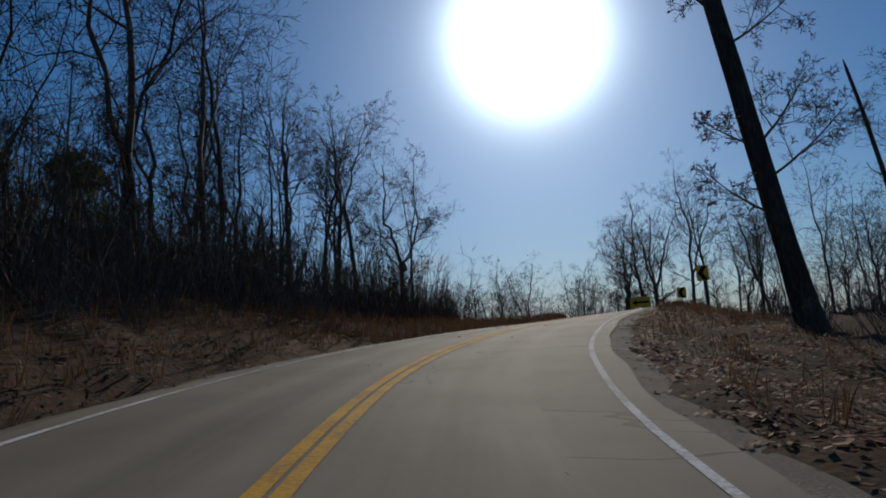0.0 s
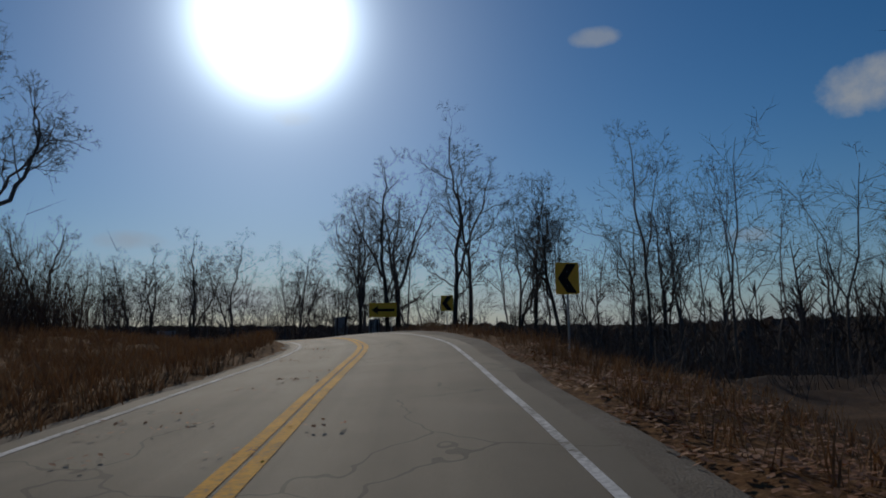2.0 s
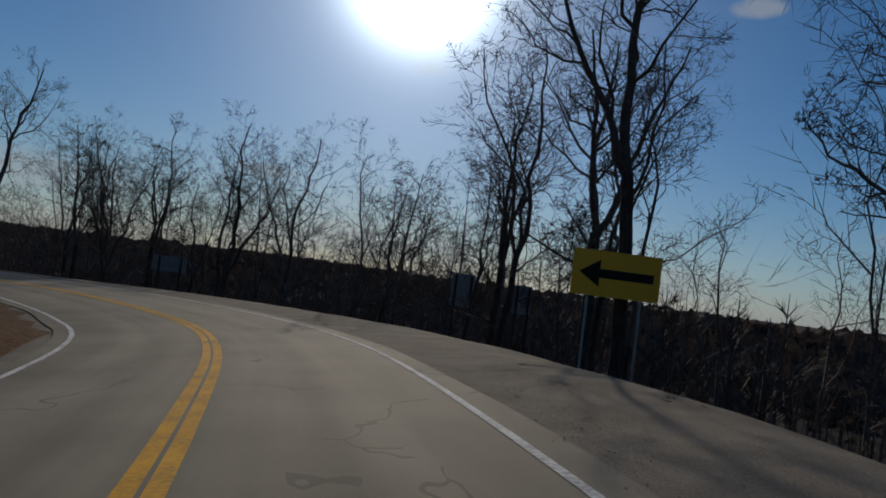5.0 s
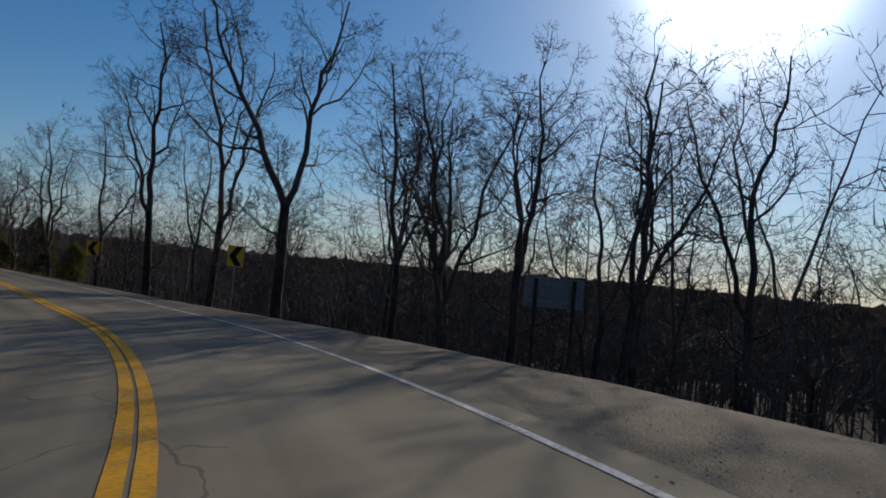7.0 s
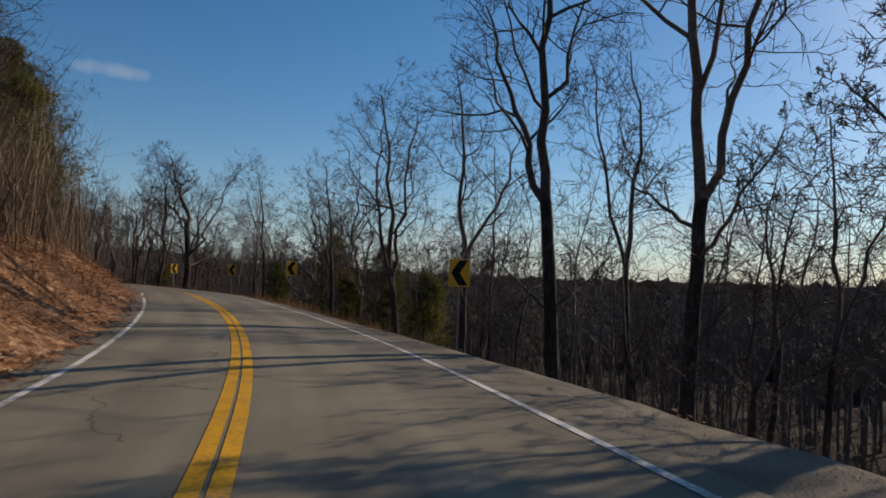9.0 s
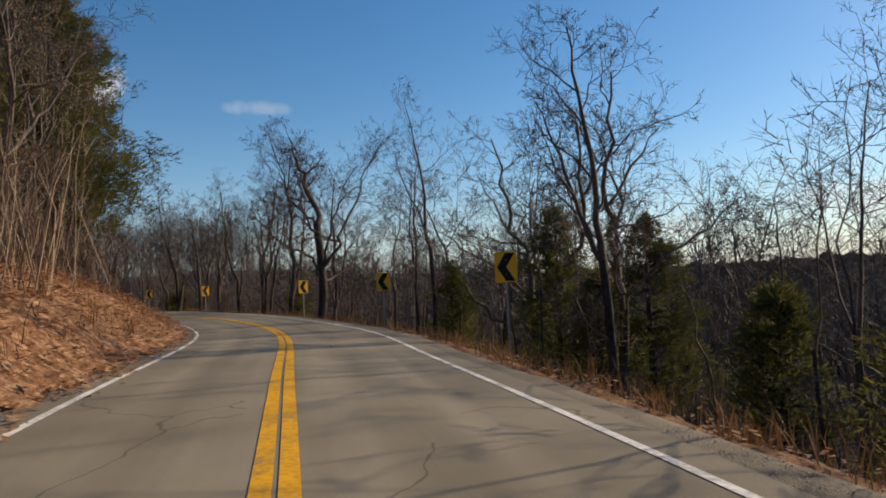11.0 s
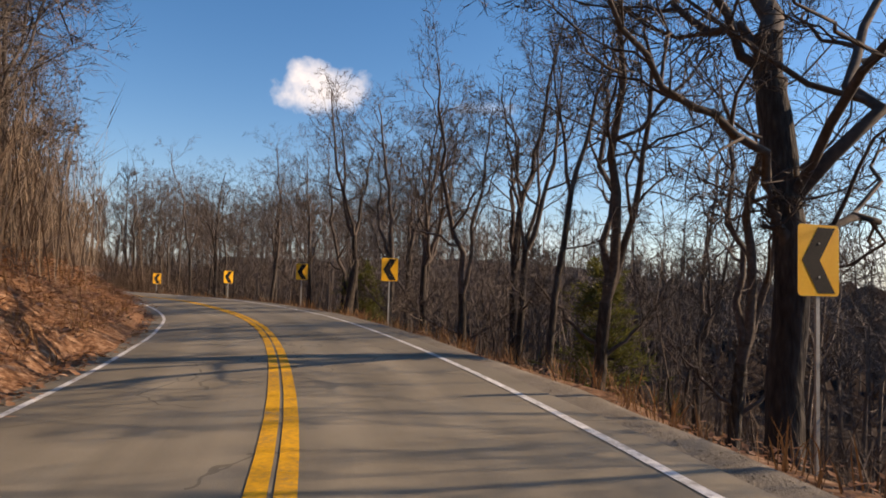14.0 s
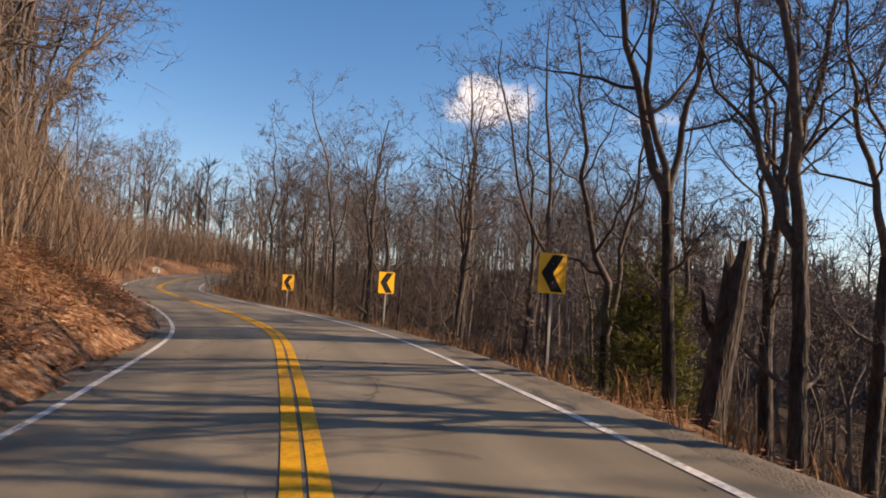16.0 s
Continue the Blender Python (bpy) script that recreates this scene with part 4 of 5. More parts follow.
# ---- distant woods, brush, grass and leaves ----
def template(seed, kind):
    """A very plain tree or shrub as arrays of corners and triangles."""
    r = random.Random(seed)
    w = Wood()
    if kind in ("tree", "plain"):
        h = r.uniform(8, 11)
        top = np.array([r.uniform(-.8, .8), r.uniform(-.8, .8), h])
        w.tube([np.zeros(3), top * 0.5, top], [0.13, 0.09, 0.02], 3)
        for k in range(13 if kind == "tree" else 7):
            f, t = r.uniform(0.3, 0.9), r.uniform(0, 6.28)
            d = unit(np.array([math.cos(t), math.sin(t), r.uniform(0.6, 1.8)]))
            ln = h * 0.32 * (1.15 - f)
            e = top * f + d * ln
            w.tube([top * f, e], [0.05, 0.015], 3)
            for n in range(5):
                d2 = unit(d + np.array([r.gauss(0, .6), r.gauss(0, .6), r.gauss(0.1, .4)]))
                w.sliver(top * f + d * ln * r.uniform(0.3, 0.9), e + d2 * ln * 0.6, 0.035)
    elif kind == "haze":
        for k in range(13):
            t = r.uniform(0, 6.28)
            p = np.array([r.gauss(0, 0.8), r.gauss(0, 0.8), -0.1])
            h = r.uniform(1.6, 4.8)
            mid = p + np.array([math.cos(t) * 0.3, math.sin(t) * 0.3, h * 0.5])
            q = mid + np.array([r.gauss(0, 0.35), r.gauss(0, 0.35), h * 0.5])
            w.ribbons(np.array([[p, mid, q]]), np.full((1, 3), r.uniform(0.006, 0.013)), np.random.default_rng(seed * 50 + k))
            for n in range(9):
                f = r.uniform(0.25, 0.95)
                m = p + (mid - p) * f * 2 if f < 0.5 else mid + (q - mid) * (f * 2 - 1)
                w.sliver(m, m + np.array([r.gauss(0, 0.4), r.gauss(0, 0.4), r.uniform(0.1, 0.9)]), 0.006)
    elif kind == "thicket":
        for k in range(17):
            t = r.uniform(0, 6.28)
            p = np.array([r.gauss(0, 0.7), r.gauss(0, 0.7), -0.1])
            q = p + np.array([math.cos(t) * 0.8, math.sin(t) * 0.8, r.uniform(1.0, 3.6)])
            w.sliver(p, q, r.uniform(0.009, 0.02))
            for n in range(3):
                m = p + (q - p) * r.uniform(0.35, 0.9)
                w.sliver(m, m + np.array([r.gauss(0, 0.45), r.gauss(0, 0.45), r.uniform(0.1, 0.8)]), 0.009)
    else:
        for k in range(7):
            t = r.uniform(0, 6.28)
            d = unit(np.array([math.cos(t) * 0.5, math.sin(t) * 0.5, 1.0]))
            ln = r.uniform(0.8, 2.2)
            p = np.array([r.uniform(-.3, .3), r.uniform(-.3, .3), -0.05])
            w.tube([p, p + d * ln * 0.6 + np.array([r.uniform(-.1, .1), r.uniform(-.1, .1), 0])], [0.012, 0.008], 3)
            w.sliver(p + d * ln * 0.58, p + d * ln + np.array([r.uniform(-.2, .2), r.uniform(-.2, .2), 0]), 0.009)
            for n in range(3):
                d2 = unit(d + np.array([r.gauss(0, .7), r.gauss(0, .7), 0.2]))
                q = p + d * ln * r.uniform(0.3, 0.8)
                w.sliver(q, q + d2 * ln * 0.4, 0.008)
    return w.arrays()


def scatter(name, templates, places, mat, label, category, rng, size=(0.8, 1.2), sink=0.1, lean=0.0, heights=ground_heights):
    """One joined mesh of many copies."""
    vs, fs, base = [], [], 0
    xs = np.array(places)
    zs = heights(xs[:, 0], xs[:, 1])
    for (x, y), z in zip(places, zs):
        v, f = rng.choice(templates)
        t, s = rng.uniform(0, 6.28), rng.uniform(*size)
        c, n = math.cos(t) * s, math.sin(t) * s
        o = np.stack([v[:, 0] * c - v[:, 1] * n + x, v[:, 0] * n + v[:, 1] * c + y, v[:, 2] * s + z - sink], 1)
        if lean:
            o[:, 0] += v[:, 2] * rng.uniform(-lean, lean)
            o[:, 1] += v[:, 2] * rng.uniform(-lean, lean)
        vs.append(o)
        fs.append(f + base)
        base += len(v)
    ob = link(name, pydata(name, np.vstack(vs).tolist(), np.vstack(fs).tolist()), mat)
    return tagged(ob, label, category, kind="stuff")


def beside(rng, count, k0, k1, u0, u1, power=1.0, keep=None):
    """Places strewn beside a stretch of the road."""
    out, lo, hi = [], key_index(k0), key_index(k1)
    while len(out) < count:
        i = rng.randint(lo, hi)
        u = u0 + (u1 - u0) * rng.random() ** power
        f = rng.random()
        j = min(i + 1, len(LINE) - 1)
        p = LINE[i, :2] * (1 - f) + LINE[j, :2] * f + RIGHT[i] * u
        if abs(u) > 9 and abs(lateral(*p)[0]) < 5:
            continue
        out.append((float(p[0]), float(p[1])))
    return out


rng = random.Random(21)


def joined(pair):
    """A tree's trunk and crown as arrays of corners and triangles."""
    (v, t), (w, u) = pair[0].arrays(), pair[1].arrays()
    return np.vstack([v, w]), np.vstack([t, u + len(v)])


scatter("deep_woods", [joined(p) for p in LIGHT], DEEP, TWIG, "leafless hardwoods standing deep in the roadside wood", "woods", rng, (1.0, 1.5))
FAR = [template(600 + k, "tree") for k in range(6)]
places = beside(rng, 1000, 3.0, 26.0, 36.0, 120.0, 0.8) + beside(rng, 300, 8.0, 27.0, -26.0, -60.0) + beside(rng, 200, -3.0, 8.0, 30.0, 100.0) + beside(rng, 150, 26.0, 31.0, -60.0, 60.0)
scatter("far_woods", FAR, places, TWIG, "bare grey-brown woods covering the valley", "woods", rng, (1.1, 1.7))


def ridge_z(x, y):
    """Height of the treetops over the ridge beyond the valley."""
    r = np.hypot(x + 20, y - 90)
    t = np.arctan2(y - 90, x + 20)
    rise = np.interp(r, (105, 150, 210, 280, 420, 640, 900), (-16, -9, -2, 3.0, 4.0, 7.0, 9.0))
    return rise + np.interp(r, (150, 300, 700), (0.3, 1.0, 2.5)) * (np.sin(5 * t + 0.8) + 0.6 * np.sin(13 * t + r * 0.01) + 0.35 * np.sin(37 * t + 0.03 * r))


def far_ridge():
    """The closed canopy of leafless woods on the ridge, uneven treetop by treetop, its shaded sides put into the
    colour.
    """
    g = np.random.default_rng(64)
    ring = np.concatenate([np.arange(105, 310, 3.2), np.arange(310, 920, 30.0)])
    ang = np.radians(np.arange(0, 360, 0.45))
    a, r = np.meshgrid(ang, ring)
    a = a + g.normal(0, 0.002, a.shape)
    x, y = -20 + r * np.cos(a), 90 + r * np.sin(a)
    z = ridge_z(x, y) - 1.2 + np.abs(g.normal(0, 2.3, a.shape))
    m, k = a.shape
    i = np.arange(m * k).reshape(m, k)
    j = np.roll(i, -1, 1)
    w = Wood()
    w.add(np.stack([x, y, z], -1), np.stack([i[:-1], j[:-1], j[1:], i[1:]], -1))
    tagged(link("far_woods", w.mesh("far_woods"), SHADED_CANOPY), "brown leafless woods closing the far ridge, shade darkened into their colour", "woods", kind="stuff")


far_ridge()
places = []
for k in range(700):
    t, r = rng.uniform(0, 6.28), rng.uniform(125, 420)
    places.append((-20 + r * math.cos(t), 90 + r * math.sin(t)))
scatter("far_woods", [template(650 + k, "plain") for k in range(6)], places, TWIG, "leafless trees rising from the woods on the ridge", "woods", rng, (0.7, 1.1), 7.0, heights=ridge_z)
places = beside(rng, 1100, 9.8, 25.0, 10.5, 50.0, 1.2) + beside(rng, 330, 3.9, 6.6, -11.5, -24.0) + beside(rng, 550, 4.8, 10.0, 14.0, 50.0, 1.2) + beside(rng, 1700, 10.5, 29.0, -6.6, -32.0, 1.2) + beside(rng, 500, -1.5, 2.0, -11.0, -34.0, 1.2) + beside(rng, 520, -1.2, 2.8, -6.2, -15.0) + beside(rng, 420, 19.5, 27.0, -4.2, -14.0) + beside(rng, 260, 20.5, 28.0, 3.8, 10.0) + beside(rng, 250, 24.0, 31.0, 6.0, 30.0)
scatter("thicket", [template(750 + k, "thicket") for k in range(8)], places, THICKET, "dense brown thicket of leafless saplings and stems", "undergrowth", rng, (0.8, 1.5), 0.05, 0.12)
places = beside(rng, 850, 16.8, 27.0, -5.2, -17.0, 1.1) + beside(rng, 170, 10.2, 13.2, -5.0, -12.0, 1.1)
scatter("thicket", [template(780 + k, "haze") for k in range(8)], places, SUNLIT_BRUSH, "tall leafless brush covering the bank, its brown paled as if sunlit", "undergrowth", rng, (0.7, 1.25), 0.05, 0.1)
BRUSH = [template(700 + k, "brush") for k in range(8)]
places = beside(rng, 500, 10.8, 24.0, 6.4, 24.0, 1.1) + beside(rng, 300, 4.8, 10.0, 8.4, 22.0, 1.2) + beside(rng, 900, 10.3, 26.0, -5.2, -18.0) + beside(rng, 520, -1.5, 1.7, -4.8, -16.0, 1.2) + beside(rng, 350, 0.5, 5.2, 7.0, 26.0)
scatter("undergrowth", BRUSH, places, TWIG, "tangled leafless brush and saplings on the slopes", "undergrowth", rng, (0.4, 1.15), 0.02, 0.25)


def blades(seed):
    r = random.Random(seed)
    v, f = [], []
    for k in range(7):
        t, ln, b = r.uniform(0, 6.28), r.uniform(0.18, 0.5), len(v)
        x, y, a = r.uniform(-.12, .12), r.uniform(-.12, .12), r.uniform(0.1, 0.7)
        c, s, w = math.cos(t), math.sin(t), r.uniform(0.004, 0.009)
        v += [(x - s * w, y + c * w, 0), (x + s * w, y - c * w, 0), (x + c * ln * a * .4 + s * w, y + s * ln * a * .4 - c * w, ln * .6), (x + c * ln * a * .4 - s * w, y + s * ln * a * .4 + c * w, ln * .6),
              (x + c * ln * a, y + s * ln * a, ln * .95)]
        f += [(b, b + 1, b + 2), (b, b + 2, b + 3), (b + 3, b + 2, b + 4)]
    return np.array(v), np.array(f)


def leaf(seed):
    r = random.Random(seed)
    v, f = [], []
    for k in range(10):
        x, y, t, s, b = r.uniform(-.3, .3), r.uniform(-.3, .3), r.uniform(0, 6.28), r.uniform(0.026, 0.05), len(v)
        c, n = math.cos(t) * s, math.sin(t) * s
        tilt = r.uniform(-.6, .6)
        for px, py, pz in ((-1, 0, 0.0), (0, -.6, .25), (1.1, 0, .3), (0, .6, .1)):
            v.append((x + px * c - py * n, y + px * n + py * c, 0.015 + s * (0.3 + pz + tilt * px * 0.5)))
        f.append((b, b + 1, b + 2, b + 3))
    return np.array(v), np.array(f)


TUFT = [blades(800 + k) for k in range(8)]
places = beside(rng, 2200, 9.5, 23.0, -3.4, -9.0, 1.2) + beside(rng, 1100, 11.2, 23.0, 3.4, 5.6, 1.5) + beside(rng, 6500, 1.5, 5.8, -2.6, -13.0, 1.3) + beside(rng, 900, 2.4, 5.4, 3.5, 8.0, 1.2) + beside(rng, 200, -1.5, 2.0, 3.6, 9.0) + beside(rng, 600, -1.5, 1.6, -3.4, -7.0)
scatter("dry_grass", TUFT, places, GRASS, "tufts of dry tan winter grass along the verges", "grass", rng, (0.6, 1.2), 0.01, 0.3)
LITTER = [leaf(900 + k) for k in range(8)]
places = beside(rng, 6500, 9.8, 21.5, -2.6, -6.8, 1.1)
scatter("fallen_leaves", LITTER, places, LEAF, "orange-brown oak leaves covering the cut bank", "leaves", rng, (1.2, 1.9), -0.03)
places = beside(rng, 2800, 10.0, 22.0, 2.75, 8.0, 1.5) + beside(rng, 2600, -0.5, 3.4, 3.3, 8.0, 1.2) + beside(rng, 1500, -1.0, 2.4, -3.1, -8.0, 1.2) + beside(rng, 500, 2.2, 6.0, 3.2, 7.0)

scatter("fallen_leaves", LITTER, places, LEAF, "fallen brown oak leaves lying on the banks and verges", "leaves", rng, (0.8, 1.3), 0.0)

scatter("fallen_leaves", LITTER, beside(rng, 22, 1.0, 3.0, -2.0, 0.9) + beside(rng, 24, 2.4, 4.4, -1.9, -0.3), LEAF, "dry leaves strewn across the asphalt", "leaves", rng, (0.6, 0.9), -0.105)


def pebbles(seed):
    r = random.Random(seed)
    w = Wood()
    for k in range(12):
        c = np.array([r.uniform(-.4, .4), r.uniform(-.4, .4), 0.0])
        a = r.uniform(0.004, 0.012)
        t = r.uniform(0, 6.28)
        ring = [c + a * np.array([math.cos(t + q * 1.571) * r.uniform(0.7, 1.2), math.sin(t + q * 1.571) * r.uniform(0.7, 1.2), r.uniform(0.1, 0.3)]) for q in range(4)]
        w.add(np.array(ring + [c + np.array([0, 0, a * 0.8])]), None, np.array([[0, 1, 4], [1, 2, 4], [2, 3, 4], [3, 0, 4]]))
    return w.arrays()


def on_road(x, y):
    """Heights of the gravel beside the asphalt."""
    out = []
    for px, py in zip(x, y):
        i = int(np.hypot(LINE[:, 0] - px, LINE[:, 1] - py).argmin())
        u = float((np.array([px, py]) - LINE[i, :2]) @ RIGHT[i])
        out.append(LINE[i, 2] - SLOPE[i] * u - 0.012 * abs(u) - 0.018)
    return np.array(out)


def along_edge(rng, count, k0, k1, reach):
    out, lo, hi = [], key_index(k0), key_index(k1)
    for k in range(count):
        i = rng.randint(lo, hi)
        u = asphalt_edge(1, KEY[i]) + rng.uniform(-0.05, reach)
        j, f = min(i + 1, len(LINE) - 1), rng.random()
        p = LINE[i, :2] * (1 - f) + LINE[j, :2] * f + RIGHT[i] * u
        out.append((float(p[0]), float(p[1])))
    return out


scatter("loose_gravel", [pebbles(980 + k) for k in range(6)], along_edge(rng, 650, 5.0, 10.6, 1.7) + along_edge(rng, 550, 10.6, 20.0, 0.35), GRAVEL, "loose pale stones strewn on the road shoulder", "gravel", rng, (0.7, 1.3), 0.0, heights=on_road)


# ---- road signs ----
def box(bm, x0, x1, y0, y1, z0, z1):
    vs = [bm.verts.new(c) for c in ((x0, y0, z0), (x1, y0, z0), (x1, y1, z0), (x0, y1, z0), (x0, y0, z1), (x1, y0, z1), (x1, y1, z1), (x0, y1, z1))]
    for f in ((0, 3, 2, 1), (4, 5, 6, 7), (0, 1, 5, 4), (1, 2, 6, 5), (2, 3, 7, 6), (3, 0, 4, 7)):
        bm.faces.new([vs[k] for k in f])


def prism(bm, outline, y0, y1):
    """An outline in x and z, pushed from y0 to y1."""
    a = [bm.verts.new((x, y0, z)) for x, z in outline]
    b = [bm.verts.new((x, y1, z)) for x, z in outline]
    bm.faces.new(a)
    bm.faces.new(b[::-1])
    n = len(a)
    for k in range(n):
        bm.faces.new((a[k], b[k], b[(k + 1) % n], a[(k + 1) % n]))


def part(name, bm, mat, parent, label=""):
    me = bpy.data.meshes.new(name)
    bmesh.ops.recalc_face_normals(bm, faces=bm.faces)
    bm.to_mesh(me)
    bm.free()
    return link(name, me, mat, parent, label)


def rounded(w, h, r, n=4, z0=0.0):
    pts = []
    for cx, cz, a0 in ((w / 2 - r, h / 2 - r, 0), (-w / 2 + r, h / 2 - r, 90), (-w / 2 + r, -h / 2 + r, 180), (w / 2 - r, -h / 2 + r, 270)):
        for k in range(n + 1):
            t = radians(a0 + 90 * k / n)
            pts.append((cx + r * math.cos(t), z0 + cz + r * math.sin(t)))
    return pts


def chevron_sign(mid=1.6, w=0.65, h=0.85):
    root = new("chevron_sign")
    bm = bmesh.new()
    prism(bm, rounded(w, h, 0.055, z0=mid), -0.003, 0.0)
    panel = part("panel", bm, ALU, root)
    bm = bmesh.new()
    prism(bm, rounded(w - 0.004, h - 0.004, 0.053, z0=mid), -0.006, -0.0035)
    part("yellow_face", bm, SIGN_YELLOW, panel, "faded yellow reflective face")
    bm = bmesh.new()
    a, b, t = w * 0.40, h * 0.46, w * 0.42
    prism(bm, [(a - t, mid + b), (a, mid + b), (-a + t, mid), (a, mid - b), (a - t, mid - b), (-a, mid)], -0.009, -0.0065)
    part("chevron", bm, SIGN_BLACK, panel, "black chevron pointing along the bend")
    bm = bmesh.new()
    for x0, x1, y0, y1 in ((-0.028, 0.028, 0.004, 0.009), (-0.028, -0.022, 0.009, 0.035), (0.022, 0.028, 0.009, 0.035)):
        box(bm, x0, x1, y0, y1, -0.6, mid + h / 2 - 0.04)
    part("post", bm, STEEL, root, "galvanised steel channel post")
    for dz in (0.2, -0.2):
        bm = bmesh.new()
        bmesh.ops.create_cone(bm, segments=6, radius1=0.012, radius2=0.012, depth=0.008, cap_ends=True, matrix=pose(0, -0.0125, mid + dz, 90))
        part("bolt", bm, STEEL, panel)
    return tagged(root, "yellow chevron bend sign with black arrowhead on steel post", "road sign", "chevron signs")



def put_chevron(x, y, z, face, lean=0.0, w=0.65, h=0.85):
    """A chevron whose plate's middle is at z, facing the azimuth face (degrees left of +y)."""
    ob = chevron_sign(z - ground_z(x, y), w, h)
    ob.matrix_basis = pose(x, y, ground_z(x, y), 0, lean, face + 180)


# x, y, middle height, azimuth faced
for row in [(-3.28, 106.75, 3.96, 208), (-16.38, 114.80, 3.65, 222), (-35.70, 124.04, 3.75, 242), (-48.51, 128.80, 3.56, 252), (-62.37, 132.09, 3.53, 268), (-80.50, 132.44, 3.61, 274), (-92.68, 131.39, 3.58, 280), (-105.70, 128.66, 3.22, 286), (-117.18, 123.90, 2.94, 291),
            (15.62, 36.98, 5.08, 160)]:
    put_chevron(*row)
put_chevron(23.60, 61.00, 5.50, 160, w=0.8, h=0.98)
put_chevron(-3.08, 33.32, 4.59, 172)


def arrow_sign(mid, w=2.1, h=1.06):
    root = new("arrow_sign")
    bm = bmesh.new()
    prism(bm, rounded(w, h, 0.05, z0=mid), -0.003, 0.0)
    panel = part("panel", bm, ALU, root)
    bm = bmesh.new()
    prism(bm, rounded(w - 0.004, h - 0.004, 0.048, z0=mid), -0.006, -0.0035)
    part("yellow_face", bm, SIGN_YELLOW, panel, "yellow reflective face")
    bm = bmesh.new()
    a, t, b = w * 0.42, h * 0.1, h * 0.3
    prism(bm, [(-a, mid), (-a * 0.45, mid + b), (-a * 0.45, mid + t), (a, mid + t), (a, mid - t), (-a * 0.45, mid - t), (-a * 0.45, mid - b)], -0.009, -0.0065)
    part("arrow", bm, SIGN_BLACK, panel, "black arrow pointing into the bend")
    for x in (-w * 0.3, w * 0.3):
        bm = bmesh.new()
        for x0, x1, y0, y1 in ((-0.028, 0.028, 0.004, 0.009), (-0.028, -0.022, 0.009, 0.035), (0.022, 0.028, 0.009, 0.035)):
            box(bm, x + x0, x + x1, y0, y1, -0.8, mid + h / 2 - 0.04)
        part("post", bm, STEEL, root, "galvanised steel channel post")
    return tagged(root, "wide yellow arrow sign on two steel posts at the bend", "road sign")


x, y = 22.82, 70.56
arrow_sign(5.40 - ground_z(x, y)).matrix_basis = pose(x, y, ground_z(x, y), 0, 0, 168 + 180)


def sign_back(mid, w, h, label):
    """A large road sign seen from behind: a sheet with stiffening rails on two timber posts."""
    root = new("sign_back")
    bm = bmesh.new()
    prism(bm, rounded(w, h, 0.06, z0=mid), 0.0, 0.004)
    panel = part("panel", bm, ALU, root)
    for z in (mid - h * 0.3, mid + h * 0.3):
        bm = bmesh.new()
        box(bm, -w * 0.47, w * 0.47, -0.03, -0.001, z - 0.025, z + 0.025)
        part("rail", bm, STEEL, panel)
    for x in (-w * 0.32, w * 0.32):
        bm = bmesh.new()
        box(bm, x - 0.05, x + 0.05, -0.135, -0.032, -0.8, mid + h * 0.45)
        bmesh.ops.bevel(bm, geom=bm.edges[:], offset=0.008, segments=1, affect="EDGES")
        part("post", bm, BARK, root, "weathered timber post")
    return tagged(root, label, "road sign", "sign backs")


for x, y, z, w, h, face in ((26.04, 91.98, 4.48, 1.40, 1.82, 0), (30.24, 93.52, 4.34, 1.26, 1.68, 8), (9.66, 105.28, 3.72, 2.24, 1.05, 25)):
    sign_back(z - ground_z(x, y), w, h, "grey metal back of a large road sign on timber posts").matrix_basis = pose(x, y, ground_z(x, y), 0, 0, face)


def dead_pole():
    """A leaning bare snag, broken at the top."""
    root = new("dead_tree")
    w = Wood()
    pts = [np.array(p) for p in ((0.35, 0.14, -0.7), (0.14, 0.0, 2.1), (-0.35, -0.14, 4.9), (-0.84, -0.28, 7.3), (-1.19, -0.35, 8.8), (-1.29, -0.38, 9.2))]
    w.tube(pts, [0.12, 0.095, 0.085, 0.072, 0.058, 0.02], 8)
    w.tube([pts[3], pts[3] + np.array([0.3, 0.1, 0.25])], [0.03, 0.012], 5)
    link("trunk", w.mesh("trunk"), BARK, root)
    w = Wood()
    w.tube([pts[2], pts[2] + np.array([-0.3, 0.2, 0.3]), pts[2] + np.array([-0.45, 0.2, 0.6])], [0.025, 0.015, 0.006], 4)
    link("branch", w.mesh("branch"), BARK, root)
    return tagged(root, "leaning dead tree trunk broken off at the top", "tree")


x, y = 16.94, 22.96
dead_pole().matrix_basis = pose(x, y, ground_z(x, y))


def plate_sign(mid):
    root = new("plate_sign")
    bm = bmesh.new()
    prism(bm, rounded(0.55, 0.42, 0.04, z0=mid), -0.004, 0.0)
    part("panel", bm, WHITE, root, "small white plate")
    bm = bmesh.new()
    box(bm, -0.03, 0.03, 0.002, 0.04, -0.6, mid + 0.15)
    part("post", bm, STEEL, root, "thin steel post")
    return tagged(root, "small white plate on a thin post beside the far road", "road sign")


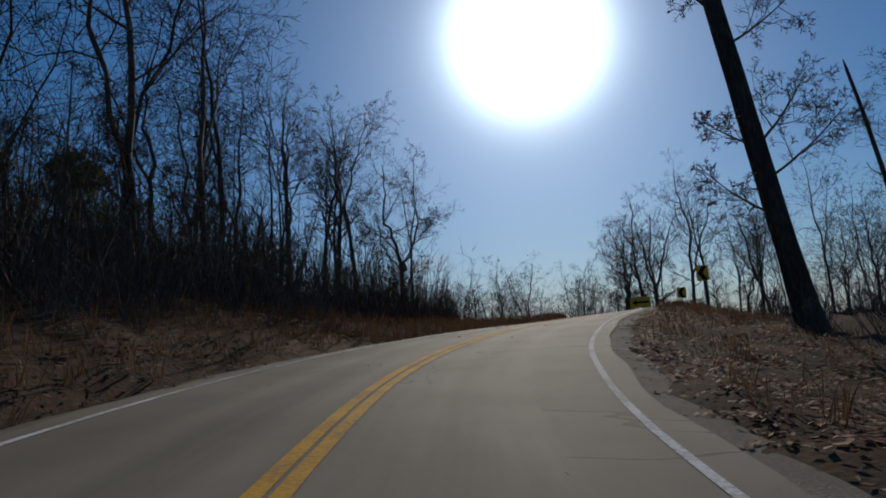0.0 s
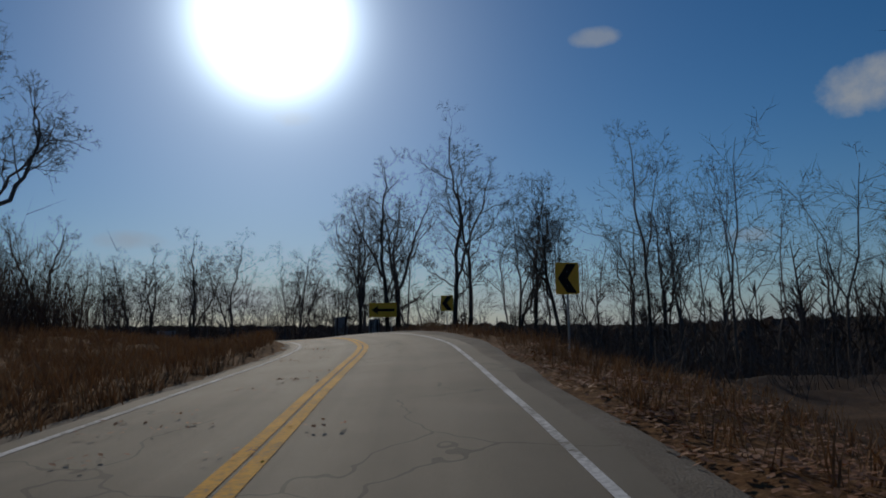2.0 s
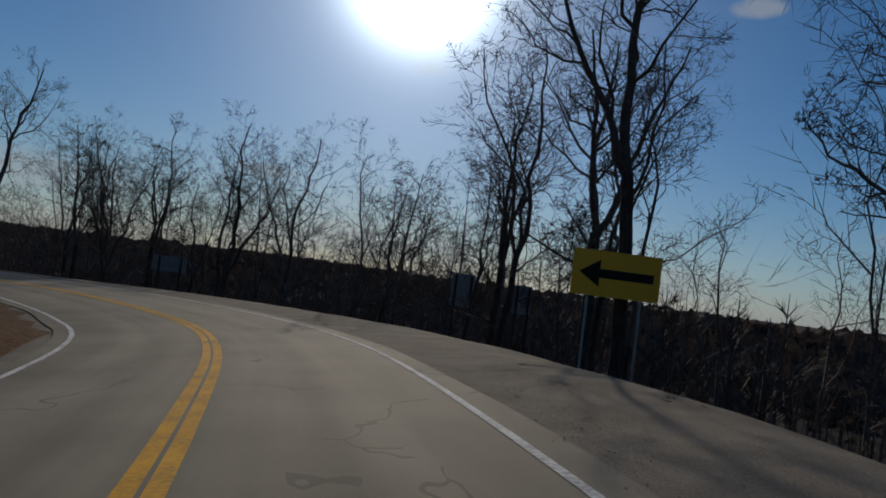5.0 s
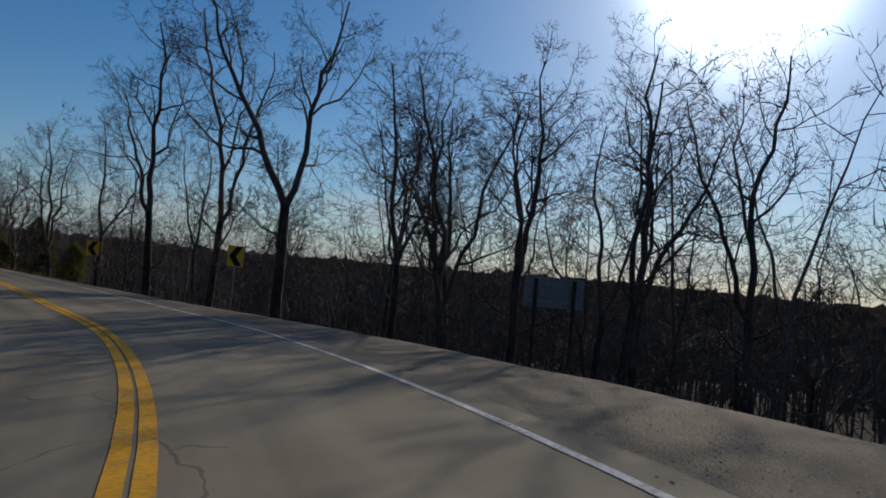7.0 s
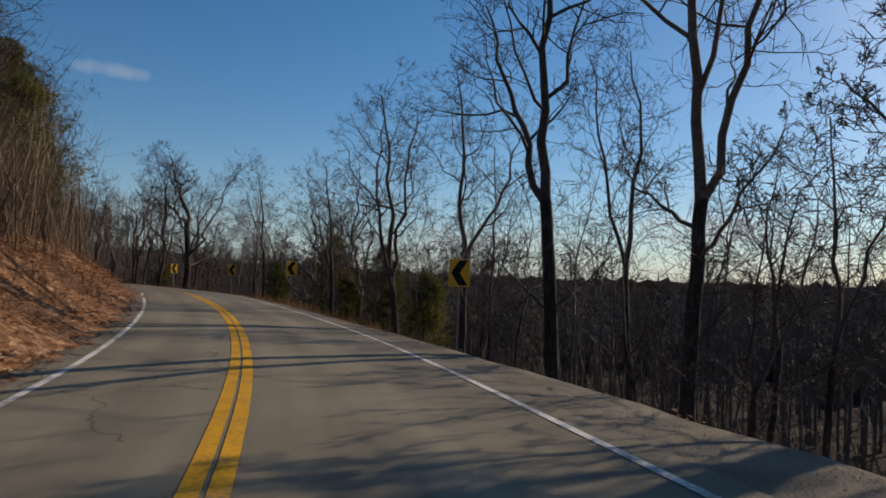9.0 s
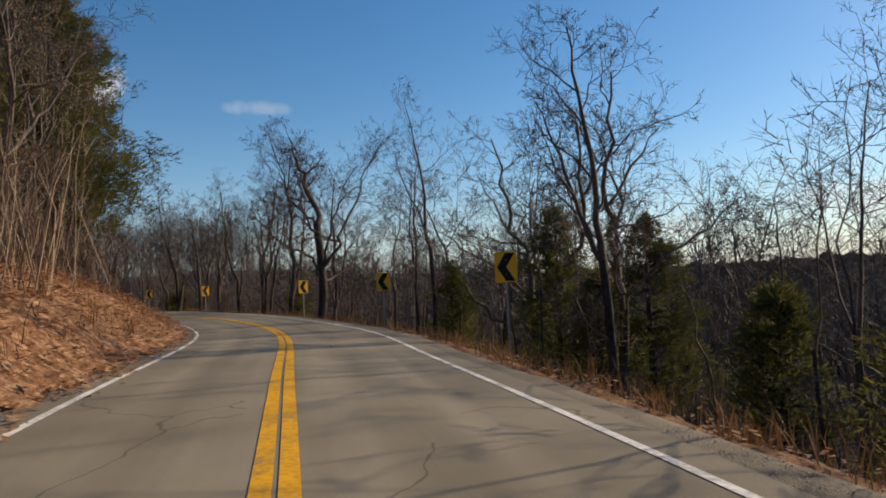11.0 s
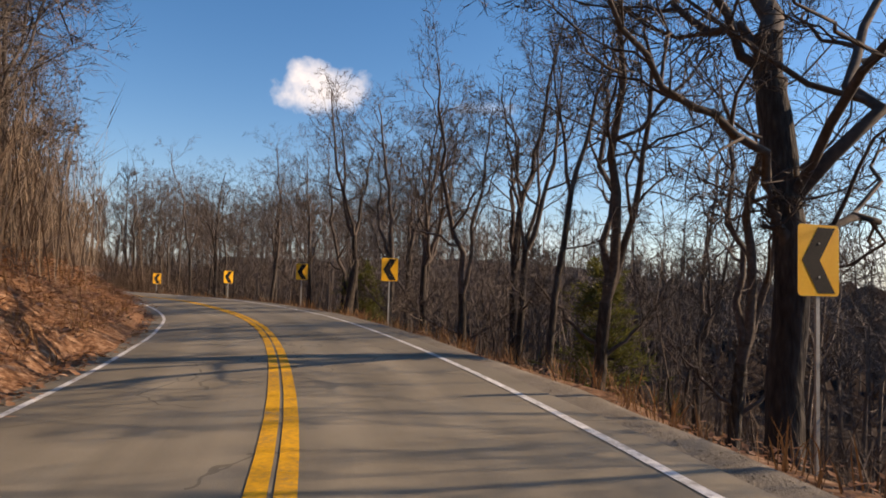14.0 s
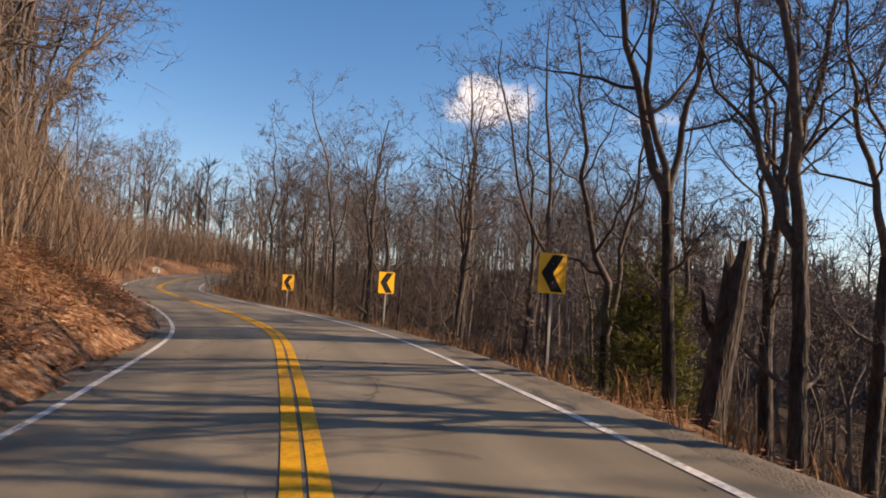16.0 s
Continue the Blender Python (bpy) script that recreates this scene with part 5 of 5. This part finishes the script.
x, y = -136.81, 111.70
plate_sign(3.19 - ground_z(x, y)).matrix_basis = pose(x, y, ground_z(x, y), 0, 0, -75)


def broken_stump():
    """A thick dead trunk snapped off at head height, with splinters and a torn limb."""
    root = new("broken_stump")
    g = random.Random(77)
    bm = bmesh.new()
    rings, n = [], 14
    for k in range(9):
        f = k / 8
        row = []
        for q in range(n):
            t = 2 * math.pi * q / n
            r = 0.21 * (1.45 - 0.9 * f if f < 0.25 else 1.225 - 0.35 * f) * (1 + 0.10 * math.sin(3 * t + 4 * f) + g.uniform(-0.04, 0.04))
            z = -0.4 + 3.4 * f + (g.uniform(-0.1, 0.75) if k == 8 else 0)
            row.append(bm.verts.new((r * math.cos(t) + 0.16 * f * f, r * math.sin(t), z)))
        rings.append(row)
    for a, b in zip(rings, rings[1:]):
        for q in range(n):
            bm.faces.new((a[q], a[(q + 1) % n], b[(q + 1) % n], b[q]))
    core = bm.verts.new((0.16, 0, 2.6))
    for q in range(n):
        bm.faces.new((rings[-1][q], rings[-1][(q + 1) % n], core))
    part("trunk", bm, BARK, root)
    w = Wood()
    w.tube([np.array(p) for p in ((0.1, 0, 1.9), (-0.2, 0.1, 2.3), (-0.3, 0.12, 2.8))], [0.09, 0.06, 0.02], 6)
    link("broken_limb", w.mesh("broken_limb"), BARK, root)
    return tagged(root, "thick dark dead trunk snapped off below the road", "tree stump")


x, y = -89.00, 132.90
broken_stump().matrix_basis = pose(x, y, ground_z(x, y), 0, 4, 80)


def leaning_stake():
    """A thin weathered stake that has sunk sideways in the verge."""
    root = new("leaning_stake")
    w = Wood()
    w.tube([np.array(p) for p in ((-0.1, 0, -0.4), (0.0, 0, 0.0), (0.22, 0.02, 0.8), (0.42, 0.03, 1.55), (0.45, 0.03, 1.62))], [0.02, 0.02, 0.018, 0.016, 0.006], 6)
    link("shaft", w.mesh("shaft"), STEEL, root, "pale weathered shaft")
    return tagged(root, "thin pale marker stake leaning in the leafy verge", "stake")


x, y = 10.12, 20.85
leaning_stake().matrix_basis = pose(x, y, ground_z(x, y), 0, 0, -44)
